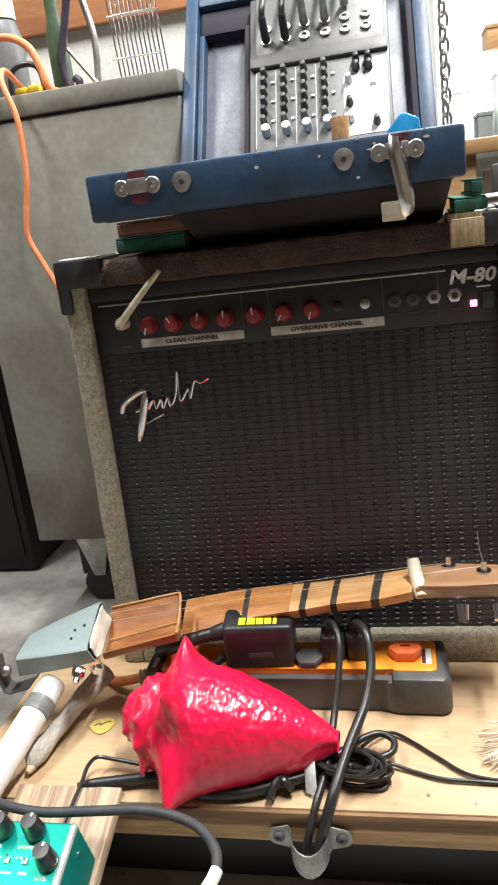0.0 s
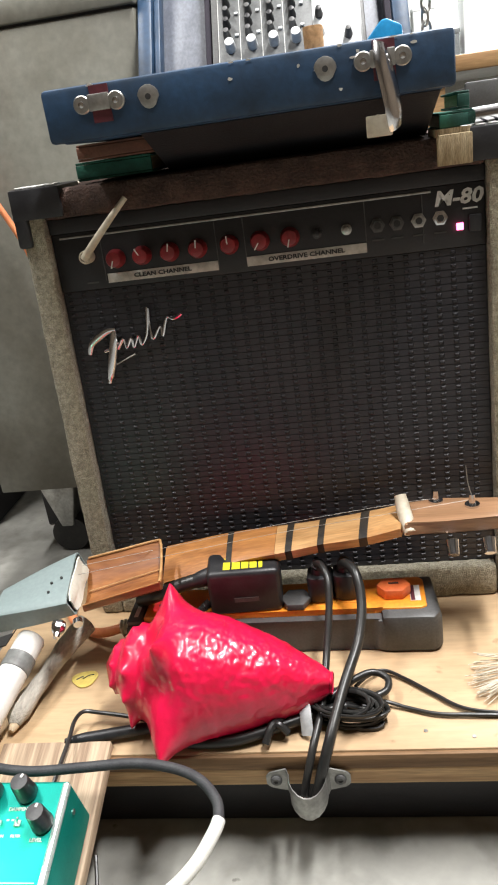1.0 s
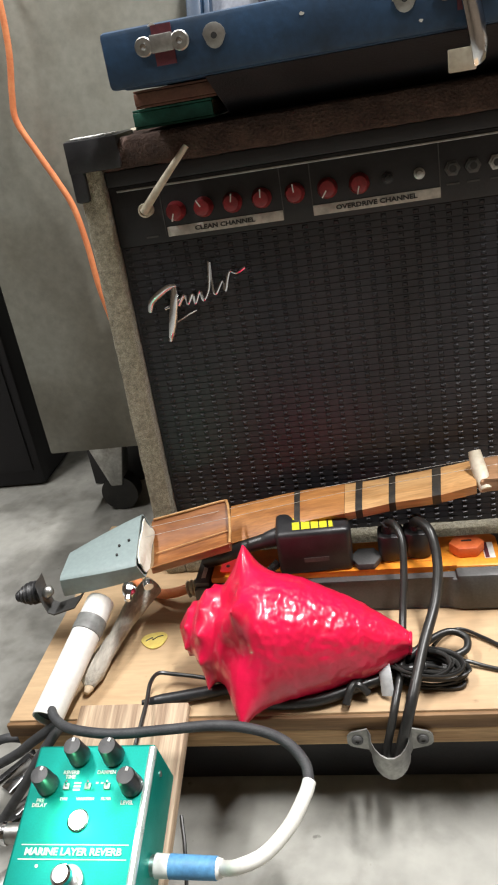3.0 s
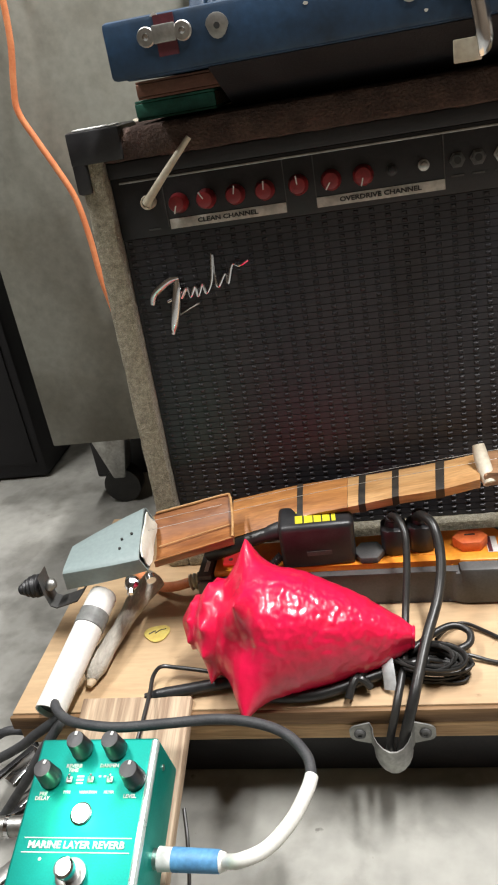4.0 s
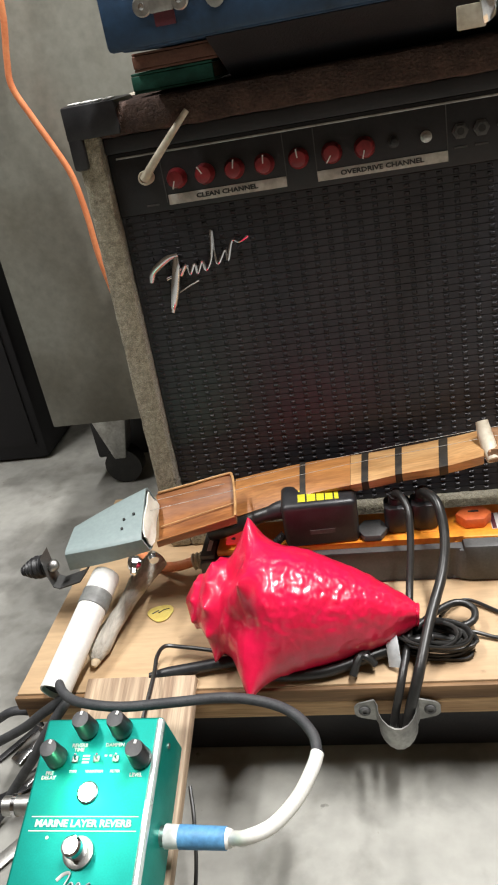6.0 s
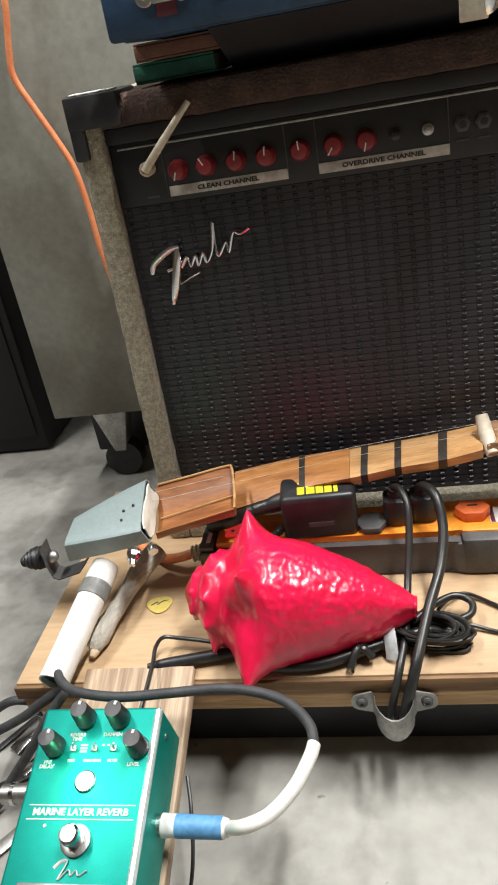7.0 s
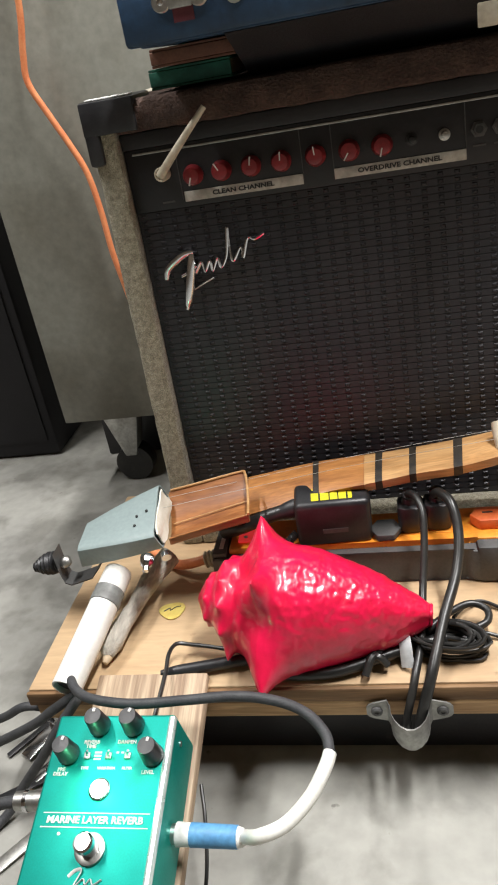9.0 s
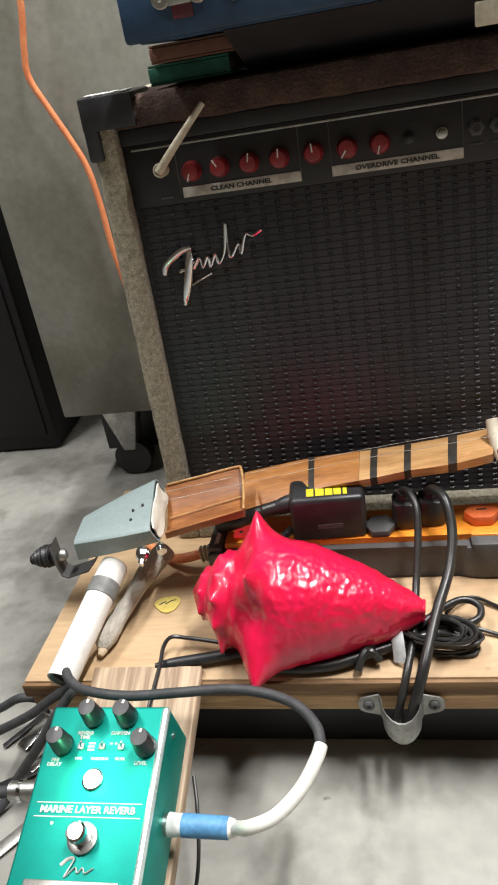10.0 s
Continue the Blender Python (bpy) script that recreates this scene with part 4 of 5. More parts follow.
# ---- the home-made string instrument ----
def instrument():
    t = thing("stick_guitar", (0.1, -0.08, 0.04), "home-made string instrument with cowbell body and banded wooden neck", "string instrument")
    # neck: centre line, half width; the playing side leans a little to the front
    back = [(0.084, -0.040, 0.081), (0.150, -0.040, 0.092), (0.208, -0.040, 0.0965), (0.238, -0.040, 0.0995), (0.278, -0.040, 0.1045), (0.312, -0.040, 0.110)]
    front = [(0.088, -0.085, 0.068), (0.152, -0.085, 0.085), (0.207, -0.085, 0.0935), (0.236, -0.085, 0.0985), (0.274, -0.085, 0.1025), (0.306, -0.085, 0.1095)]

    def strip(u0, u1, lift, n=10, deep=0.016, spread=0.0):
        bm = bmesh.new()
        rows = []
        A, C = bend(back, 10), bend(front, 10)
        for k in range(n + 1):
            u = (u0 + (u1 - u0) * k / n) * (len(A) - 1)
            i, f = min(int(u), len(A) - 2), u - min(int(u), len(A) - 2)
            p, q = A[i].lerp(A[i + 1], f), C[i].lerp(C[i + 1], f)
            mid, side = (p + q) / 2, (q - p) / 2
            ring = []
            for s, h in ((-1, 0), (-0.8, 0.0014), (0, 0.0022), (0.8, 0.0014), (1, 0), (0.75, -deep * 0.7), (0, -deep), (-0.75, -deep * 0.7)):
                ring.append(bm.verts.new(mid + side * s * (1 + spread) + Vector((0, 0, h + (lift if h >= 0 else -lift)))))
            rows.append(ring)
        for a, b in zip(rows, rows[1:]):
            for k in range(8):
                bm.faces.new((a[k], a[(k + 1) % 8], b[(k + 1) % 8], b[k]))
        bm.faces.new(rows[0]), bm.faces.new(rows[-1])
        return bm

    neck = part("neck", strip(0.0, 0.345, 0.0), NECK_WOOD, t, "amber wooden neck with a waxed finish")
    part("fingerboard", strip(0.346, 1.0, 0.0, 20), NECK_PALE, t, "paler honey wood fingerboard")
    for u, w in ((0.19, 0.011), (0.385, 0.018), (0.58, 0.022), (0.775, 0.026)):
        part("fret_band", strip(u, u + w * 1.6, 0.0005, 2, spread=0.012), BLACK_BAND, t, "black band painted round the neck")
    part("nut", one_hose([(0.3085, -0.058, 0.128), (0.3100, -0.0645, 0.119), (0.3125, -0.076, 0.109), (0.3140, -0.083, 0.1035)], lambda u: 0.0052 + 0.0012 * math.sin(u * 3), seg=14), BONE, t, "chunky white bone nut")
    part("headstock", prism([(0.312, -0.042), (0.345, -0.040), (0.395, -0.043), (0.404, -0.060), (0.395, -0.083), (0.345, -0.080), (0.309, -0.085)], 0.101, 0.113, bevel=0.003), HEAD_WOOD, t, "brown wooden headstock")
    for x, y in ((0.340, -0.046), (0.370, -0.058)):
        tn = part("tuner", one_rod((x, y, 0.111), (x, y, 0.124), 0.0032, 0.0024), CHROME, t, "chrome tuning post")
        part("washer", one_rod((x, y, 0.113), (x, y, 0.115), 0.0065), CHROME, tn)
        part("button", one_rod((x + 0.008, -0.090, 0.098), (x + 0.008, -0.0995, 0.089), 0.0058, 0.0048), CHROME, tn)
    part("string_end", one_hose([(0.370, -0.058, 0.122), (0.367, -0.056, 0.135), (0.366, -0.054, 0.150)], 0.0004, seg=6), STEEL, t)
    for dy in (-0.006, 0.010):
        part("string", one_hose([(0.020, -0.105 + dy, 0.098), (0.1, -0.080 + dy, 0.098), (0.2, -0.0625 + dy, 0.104), (0.311, -0.0625 + dy, 0.1175), (0.340 + (0.03 if dy < 0 else 0), -0.052 - (0.006 if dy < 0 else 0), 0.119)], 0.0002, seg=6), STEEL, t, "steel string")
    # the scooped wooden tail between bell and neck
    bm = bmesh.new()
    rows = []
    for k in range(13):
        u = k / 12
        x0 = 0.014 + 0.074 * u
        bk, fr = Vector((x0, -0.070, 0.089 + 0.0155 * u)), Vector((x0 + 0.010, -0.125, 0.0745 + 0.0195 * u))
        ring = []
        for j in range(9):
            s = j / 8
            p = bk.lerp(fr, s)
            p.z -= 0.011 * (1 - abs(2 * s - 1) ** 2.5)
            ring.append(bm.verts.new(p))
        for j in range(8, -1, -1):
            s = j / 8
            p = bk.lerp(fr, s)
            p.z -= 0.003 + 0.013 * (1 - abs(2 * s - 1) ** 2.5) + 0.003
            ring.append(bm.verts.new(p))
        rows.append(ring)
    for a, b in zip(rows, rows[1:]):
        for j in range(18):
            bm.faces.new((a[j], a[(j + 1) % 18], b[(j + 1) % 18], b[j]))
    bm.faces.new(rows[0]), bm.faces.new(rows[-1])
    sc = part("scoop", bm, SCOOP_WOOD, t, "brown hollowed wooden trough")
    # lighter rims carry the highlight along the trough's edges in their colour
    part("rim", one_hose([(0.016, -0.0698, 0.0905), (0.050, -0.0698, 0.0975), (0.084, -0.0698, 0.1046), (0.0895, -0.074, 0.1052), (0.0925, -0.086, 0.1018), (0.0955, -0.105, 0.0968), (0.0978, -0.124, 0.0946)], 0.0012, seg=8), NECK_PALE, sc, "rim of the trough, pale for its edge highlight")
    part("rim", one_hose([(0.025, -0.1252, 0.0752), (0.060, -0.1252, 0.0845), (0.0975, -0.1252, 0.0945)], 0.0007, seg=8), NECK_WOOD, sc, "rim of the trough, amber for its edge highlight")
    part("ridge", one_hose([(0.022, -0.100, 0.0732), (0.050, -0.0985, 0.0800), (0.092, -0.0965, 0.0900)], 0.0006, seg=8, flat=0.6), NECK_PALE, sc)
    # the bell: four-sided, open to the right
    mouth = [Vector(p) for p in ((0.0085, -0.075, 0.1033), (0.0166, -0.140, 0.0892), (0.0209, -0.134, 0.0700), (0.0165, -0.074, 0.0800))]
    crown = [Vector(p) for p in ((-0.0600, -0.096, 0.0800), (-0.0560, -0.139, 0.0790), (-0.0575, -0.137, 0.0560), (-0.0600, -0.098, 0.0590))]
    bm = bmesh.new()
    rows = []
    for k in range(9):
        u = k / 8
        q = [c.lerp(m, u) for c, m in zip(crown, mouth)]
        ctr = sum(q, Vector()) / 4
        bulge = 1 + 0.05 * math.sin(u * math.pi)
        ring = []
        for a, b in zip(q, q[1:] + q[:1]):
            for s in (0.03, 0.10, 0.22, 0.5, 0.78, 0.90, 0.97):
                edge = 0.93 if s in (0.03, 0.97) else 0.985 if s in (0.10, 0.90) else 1.0
                ring.append(bm.verts.new(ctr + (a.lerp(b, s) - ctr) * bulge * edge))
        rows.append(ring)
    n = len(rows[0])
    for a, b in zip(rows, rows[1:]):
        for j in range(n):
            bm.faces.new((a[j], a[(j + 1) % n], b[(j + 1) % n], b[j]))
    bm.faces.new(rows[0])
    bmesh.ops.recalc_face_normals(bm, faces=bm.faces)
    bmesh.ops.solidify(bm, geom=list(bm.faces), thickness=0.0016)
    bell = part("bell", bm, BELL_GREY, t, "grey-green enamelled metal cowbell")
    for p in ((-0.0045, -0.113, 0.0920), (-0.004, -0.124, 0.0897), (0.004, -0.109, 0.0945)):
        part("rivet_hole", one_rod(Vector(p) - Vector((0, 0, 0.003)), Vector(p) + Vector((0, -0.0006, 0.0014)), 0.0012, seg=10), DARK_INK, bell)
    ctr = sum(mouth, Vector()) / 4
    pl = bmesh.new()
    ring = []
    for p, q in zip(mouth, mouth[1:] + mouth[:1]):
        for u in (0.12, 0.3, 0.5, 0.7, 0.88):
            ring.append(ctr + (p.lerp(q, u) - ctr) * (0.84 + 0.015 * math.sin(9 * u)) + Vector((0.0015 + 0.001 * math.sin(u * 7), 0, 0)))
    low, high = [pl.verts.new(v - Vector((0.0012, 0, 0))) for v in ring], [pl.verts.new(v) for v in ring]
    mid = pl.verts.new(ctr + Vector((0.0030, 0, 0)))
    for k in range(len(ring)):
        pl.faces.new((low[k], low[(k + 1) % len(ring)], high[(k + 1) % len(ring)], high[k]))
        pl.faces.new((high[k], high[(k + 1) % len(ring)], mid))
    pl.faces.new(low)
    part("mouth_plate", pl, CREAM, t, "crumpled cream plate closing the bell's mouth")
    # bolt, bracket and end knob
    part("wing_bolt", lathe(bmesh.new(), [(0.0030, 0.0), (0.0058, 0.001), (0.0066, 0.004), (0.0060, 0.008), (0.0046, 0.0105), (0.0030, 0.012), (0.0028, 0.016), (0.0004, 0.0165)],
                            Matrix.Translation((0.0085, -0.143, 0.0715)) @ Vector((0.05, -1, -0.35)).to_track_quat("Z", "Y").to_matrix().to_4x4(), 8), CHROME, t, "bright faceted acorn bolt")
    part("bolt_head", one_rod((0.0225, -0.138, 0.0690), (0.0245, -0.1425, 0.0675), 0.0042), CHROME, t)
    bm = bmesh.new()
    line = [(-0.046, 0.0500), (-0.056, 0.0385), (-0.0780, 0.0318), (-0.0835, 0.0345), (-0.0862, 0.0480), (-0.0868, 0.0660)]
    rows = [[bm.verts.new((x, y, z + h)) for y, h in ((-0.129, 0), (-0.111, 0), (-0.111, 0.0014), (-0.129, 0.0014))] for x, z in line]
    for p, q in zip(rows, rows[1:]):
        for k in range(4):
            bm.faces.new((p[k], p[(k + 1) % 4], q[(k + 1) % 4], q[k]))
    bm.faces.new(rows[0]), bm.faces.new(rows[-1])
    part("bracket", bm, GREY_PLASTIC, t, "bent dark steel strap")
    kb = part("end_knob", one_hose([(-0.0872, -0.119, 0.0525), (-0.093, -0.119, 0.0520), (-0.100, -0.119, 0.0505), (-0.107, -0.119, 0.0490), (-0.113, -0.119, 0.0475)],
                                   lambda u: 0.0042 + 0.0058 * math.sin(math.pi * min(1, u * 0.85 + 0.22)) + 0.0012 * math.sin(u * 38), seg=14), BLACK_PLASTIC, t, "black gnarled knob")
    part("wing", one_hose([(-0.0850, -0.119, 0.0525), (-0.0800, -0.121, 0.0530), (-0.0755, -0.122, 0.0520)], lambda u: 0.0062 * math.sin(math.pi * (0.25 + 0.65 * u)), seg=12, flat=0.7), STEEL, kb, "grey metal wing nut")
    return t


instrument()


def pvc_tube():
    t = thing("pvc_tube", (-0.04, -0.18, 0.0), "white plastic tube with grey tape, propped under the cowbell", "plastic tube")
    a, b = Vector((-0.0465, -0.2405, 0.0170)), Vector((-0.0268, -0.1325, 0.0485))
    m = Matrix.Translation(a) @ (b - a).to_track_quat("Z", "Y").to_matrix().to_4x4()
    L = (b - a).length
    part("tube", lathe(bmesh.new(), [(0.0106, 0.03), (0.0106, 0.0), (0.0122, 0.0), (0.0124, 0.002), (0.0124, L - 0.002), (0.0115, L)], m, 32), PVC, t)
    # the bore's wall is coloured dark in place of the shade inside
    part("bore", lathe(bmesh.new(), [(0.0104, 0.004), (0.0103, 0.0305), (0.0002, 0.031)], m, 24), DARK_INK, t, "inside of the tube, coloured dark for its shade")
    part("tape_band", lathe(bmesh.new(), [(0.0125, L - 0.036), (0.0131, L - 0.0355), (0.0133, L - 0.029), (0.0129, L - 0.028), (0.0132, L - 0.021), (0.0125, L - 0.0205)], m, 32), GREY_TAPE, t, "grey tape wound round the tube")
    return t


pvc_tube()


def driftwood():
    t = thing("driftwood_stick", (-0.015, -0.15, 0.0), "weathered grey driftwood stick with a pale cut end", "stick")
    pts = [(-0.0285, -0.196, 0.0065), (-0.0285, -0.182, 0.0105), (-0.0225, -0.160, 0.0125), (-0.0165, -0.135, 0.0155), (-0.0075, -0.108, 0.022), (0.006, -0.086, 0.030)]
    bm = one_hose(pts, lambda u: (0.0094 + 0.0016 * math.sin(u * 8 + 0.5) - 0.001 * u) * min(1.0, 0.45 + u * 3.2), seg=14, steps=8)
    for v in bm.verts:
        v.co += 0.0016 * noise.noise_vector(v.co * 70)
        v.co.z = max(v.co.z, 0.0008)
    part("stick", bm, DRIFTWOOD, t)
    part("cut_end", one_hose([(-0.0295, -0.2015, 0.0055), (-0.0290, -0.199, 0.006), (-0.0285, -0.1955, 0.0066)], lambda u: 0.0022 + 0.0022 * u, seg=14), PALE_WOOD, t)
    return t


driftwood()


def pick():
    t = thing("guitar_pick", (0.0125, -0.132, 0.0), "yellow plastic guitar pick lying on the platform", "guitar pick")
    out = []
    for k in range(36):
        a = 2 * math.pi * k / 36
        r = 0.0118 * (1 + 0.10 * math.cos(3 * (a - radians(270))))
        out.append((0.0125 + r * 1.0 * math.cos(a + 0.25), -0.1325 + r * 0.92 * math.sin(a + 0.25)))
    part("blade", prism(out, 0.0005, 0.0016, bevel=0.0003), PICK, t)
    part("printed_mark", one_hose([(0.005, -0.134, 0.0017), (0.010, -0.130, 0.0017), (0.011, -0.133, 0.0017), (0.015, -0.129, 0.0017), (0.020, -0.1275, 0.0017)], 0.0007, seg=6, flat=0.3), DARK_INK, t)
    return t


pick()


def small_cables():
    t = thing("dc_cable", (0.06, -0.205, 0.0), "thin black plug lead bent over the plank's end", "cable")
    part("lead", one_hose([(0.092, -0.197, 0.008), (0.070, -0.192, 0.010), (0.045, -0.189, 0.012), (0.033, -0.191, 0.015), (0.030, -0.204, 0.017), (0.0315, -0.222, 0.016), (0.032, -0.245, 0.014), (0.031, -0.262, 0.010)], 0.0017, seg=8), RUBBER, t)
    part("barrel_plug", one_hose([(0.024, -0.2165, 0.008), (0.034, -0.2145, 0.0075), (0.055, -0.2105, 0.0075), (0.082, -0.205, 0.0075), (0.10, -0.202, 0.0075)], lambda u: 0.0022 + 0.0026 * min(1, u * 3), seg=12), BLACK_PLASTIC, t)
    t = thing("bundled_cable", (0.22, -0.2, 0.0), "coiled black cable tied behind the shell's tip", "cable")
    part("run", one_hose([(0.10, -0.215, 0.006), (0.135, -0.219, 0.006), (0.165, -0.218, 0.007), (0.195, -0.208, 0.009), (0.225, -0.196, 0.010), (0.25, -0.188, 0.010)], 0.0047, seg=10), RUBBER, t)
    rnd = random.Random(4)
    for k in range(15):
        cx, cy = 0.2500 + rnd.uniform(-0.003, 0.004), -0.1905 + rnd.uniform(-0.0035, 0.0035)
        rx, ry = 0.0315 - 0.0007 * k + rnd.uniform(-0.002, 0.002), 0.0135 + rnd.uniform(-0.0065, 0.003)
        tilt = -0.16 + rnd.uniform(-0.12, 0.12)
        loop = []
        for j in range(13):
            a = 2 * math.pi * j / 12
            x, y = rx * math.cos(a), ry * math.sin(a)
            loop.append((cx + x * math.cos(tilt) - y * math.sin(tilt), cy + x * math.sin(tilt) + y * math.cos(tilt), 0.0030 + 0.0026 * (k % 7) + 0.0012 * math.sin(2 * a + k)))
        part("coil", one_hose(loop, 0.0019, seg=8, steps=4, flat=0.7), RUBBER, t)
    part("knot", one_hose([(0.188, -0.222, 0.006), (0.193, -0.214, 0.015), (0.199, -0.205, 0.014), (0.204, -0.199, 0.007)], 0.0032, seg=8), RUBBER, t)
    part("knot", one_hose([(0.205, -0.213, 0.008), (0.199, -0.212, 0.015), (0.192, -0.210, 0.013), (0.188, -0.207, 0.006)], 0.0030, seg=8), RUBBER, t)
    part("loop", one_hose([(0.236, -0.186, 0.016), (0.255, -0.168, 0.018), (0.272, -0.158, 0.018), (0.284, -0.163, 0.016), (0.283, -0.175, 0.014), (0.270, -0.183, 0.013)], 0.0030, seg=10), RUBBER, t)
    part("tie", one_hose([(0.217, -0.1855, 0.002), (0.2175, -0.191, 0.020), (0.219, -0.203, 0.0195), (0.220, -0.2125, 0.004)], 0.0055, seg=8, flat=0.15), MIXER_WHITE, t, "crumpled whitish tie")
    for k, pts in enumerate(([(0.258, -0.165, 0.010), (0.268, -0.148, 0.006), (0.282, -0.139, 0.004), (0.300, -0.150, 0.003), (0.320, -0.168, 0.003), (0.345, -0.187, 0.003), (0.39, -0.193, 0.003), (0.45, -0.19, 0.003)],
                             [(0.262, -0.180, 0.008), (0.281, -0.178, 0.005), (0.297, -0.183, 0.003), (0.320, -0.191, 0.003), (0.345, -0.193, 0.003), (0.40, -0.196, 0.003), (0.46, -0.2, 0.003)])):
        part("wire", one_hose(pts, 0.0016, seg=8), RUBBER, t)


small_cables()


def straw_brush():
    t = thing("straw_brush", (0.42, -0.155, 0.0), "pale straw hand brush lying on the platform", "brush")
    rnd = random.Random(7)
    bm = bmesh.new()
    for k in range(70):
        v = rnd.uniform(-1, 1)
        z = 0.002 + 0.016 * rnd.random()
        tip_x = 0.350 + 0.012 * v * v + rnd.uniform(-0.003, 0.008)
        hose(bm, [(0.405, -0.152 + 0.010 * v, 0.010), (0.378, -0.153 + 0.018 * v, 0.006 + z * 0.5), (tip_x, -0.155 + 0.026 * v + rnd.uniform(-0.003, 0.003), 0.0012 + z * rnd.uniform(0.2, 0.9))], 0.00035, seg=5, steps=3)
    part("bristles", bm, BONE, t, "loose straw bristles", kind="stuff")
    part("binding", one_hose([(0.398, -0.152, 0.011), (0.408, -0.152, 0.011), (0.418, -0.152, 0.011)], 0.0105, seg=14), TAN_WOOD, t, "bound wooden neck")
    part("handle", one_hose([(0.416, -0.152, 0.011), (0.45, -0.151, 0.011), (0.50, -0.150, 0.0105)], lambda u: 0.0085 + 0.0018 * math.sin(3 * u), seg=14), TAN_WOOD, t)
    return t


straw_brush()


# ---- the blue case on its books ----
LID = Matrix.Translation((0, 0.2, 0.487)) @ Matrix.Rotation(radians(-35), 4, "X")


def book(x0, x1, y0, y1, z0, z1, cover, label):
    t = thing("book", ((x0 + x1) / 2, (y0 + y1) / 2, z0), label, "book", "books under the case")
    h = z1 - z0
    part("page_block", one_box(x0 + 0.003, x1 - 0.002, y0 + 0.003, y1 - 0.003, z0 + 0.0022, z1 - 0.0022, 0.0005), PAGES, t)
    for a, b in ((z0, z0 + 0.002), (z1 - 0.002, z1)):
        part("cover", one_box(x0, x1, y0, y1, a, b, 0.0007), cover, t)
    part("spine", one_box(x0, x1, y0 - 0.001, y0 + 0.0025, z0 + 0.0021, z1 - 0.0021, 0.0008), cover, t)


book(0.055, 0.122, 0.008, 0.16, 0.4195, 0.4345, BOOK_GREEN, "green cloth-bound book lying on the amplifier")
book(0.060, 0.128, 0.004, 0.155, 0.435, 0.4485, BOOK_BROWN, "brown cloth-bound book lying under the case")
for z0, z1, xr in ((0.4195, 0.4335, 0.383), (0.434, 0.4475, 0.380)):
    book(0.362 if z0 < 0.43 else 0.3765, xr + 0.006, 0.01, 0.12, z0, z1, BOOK_GREEN, "small green book with frayed yellow pages")


def case():
    t = thing("blue_suitcase", (0.21, 0.05, 0.449), "open worn blue wooden case with chrome latches", "suitcase")
    part("front_wall", one_box(0.0575, 0.3685, -0.050, -0.043, 0.4505, 0.4895, 0.0035), BLUE_PAINT, t, "scuffed dark blue painted front")
    part("tray_bottom", one_box(0.066, 0.360, -0.042, 0.20, 0.4495, 0.456, 0.002), BLUE_PAINT, t)
    # the belly is coloured near black for the shade below the case
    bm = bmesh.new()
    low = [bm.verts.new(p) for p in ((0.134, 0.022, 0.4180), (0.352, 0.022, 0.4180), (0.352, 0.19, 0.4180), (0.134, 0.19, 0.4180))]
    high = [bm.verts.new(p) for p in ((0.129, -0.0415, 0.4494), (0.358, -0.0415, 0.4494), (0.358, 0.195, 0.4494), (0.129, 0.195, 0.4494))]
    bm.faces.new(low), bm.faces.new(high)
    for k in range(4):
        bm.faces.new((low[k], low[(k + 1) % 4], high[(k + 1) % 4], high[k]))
    part("belly", bm, TOLEX_AND_SHADE, t, "underside that slopes inwards, blackened for the shade there")
    part("side_wall", one_box(0.0575, 0.0645, -0.0425, 0.20, 0.4535, 0.4895, 0.003), BLUE_PAINT, t)
    part("side_wall", one_box(0.3615, 0.3685, -0.0425, 0.20, 0.4535, 0.4895, 0.003), BLUE_PAINT, t)
    part("back_wall", one_box(0.065, 0.361, 0.193, 0.200, 0.4535, 0.4895, 0.003), BLUE_PAINT, t)
    Y = -0.0502
    for x0, x1 in ((0.085, 0.122), (0.298, 0.336)):
        l = part("latch", one_box(x0 + 0.010, x1 - 0.010, Y - 0.003, Y, 0.470, 0.482, 0.001), STEEL, t, "worn chrome case latch")
        part("leather_patch", one_box(x0 + 0.012, x1 - 0.010, Y - 0.0008, Y, 0.4615, 0.4880), RED_LEATHER, l, "dark red leather patch")
        for x in (x0 + 0.005, x1 - 0.005):
            m = Matrix.Translation((x, Y, 0.4755)) @ Matrix.Rotation(radians(90), 4, "X")
            r = part("lug", lathe(bmesh.new(), [(0.0068, 0), (0.0068, 0.002), (0.006, 0.0028), (0.003, 0.003)], m, 20), STEEL, l)
            part("rivet", lathe(bmesh.new(), [(0.0026, 0.003), (0.0022, 0.0042), (0.0003, 0.0047)], m, 14), CHROME, l)
    for x in (0.142, 0.2755):
        m = Matrix.Translation((x, Y, 0.4745)) @ Matrix.Rotation(radians(90), 4, "X")
        out = [(0.0085 * math.cos(radians(a)) * (1 if a < 180 else 0.85), 0.0085 * math.sin(radians(a))) for a in range(0, 360, 24)]
        b = part("lock_plate", prism(out, 0, 0.0012, m=m, bevel=0.0003), STEEL, t, "tarnished lock plate")
        part("keyhole", one_rod((x, Y - 0.0012, 0.4745), (x, Y - 0.0020, 0.4745), 0.0022), DARK_INK, b)
    h = part("hasp", one_hose([(0.3155, Y - 0.004, 0.485), (0.3165, Y - 0.009, 0.474), (0.320, Y - 0.011, 0.455), (0.3225, Y - 0.010, 0.437), (0.323, Y - 0.006, 0.4285)], lambda u: 0.0072 + 0.003 * math.sin(math.pi * u), seg=12, flat=0.35), CHROME, t, "long hanging chrome hasp")
    part("tag", one_box(0.302, 0.321, Y - 0.004, Y - 0.0015, 0.4235, 0.4385, 0.001), BONE, t, "torn off-white tag")
    rnd = random.Random(2)
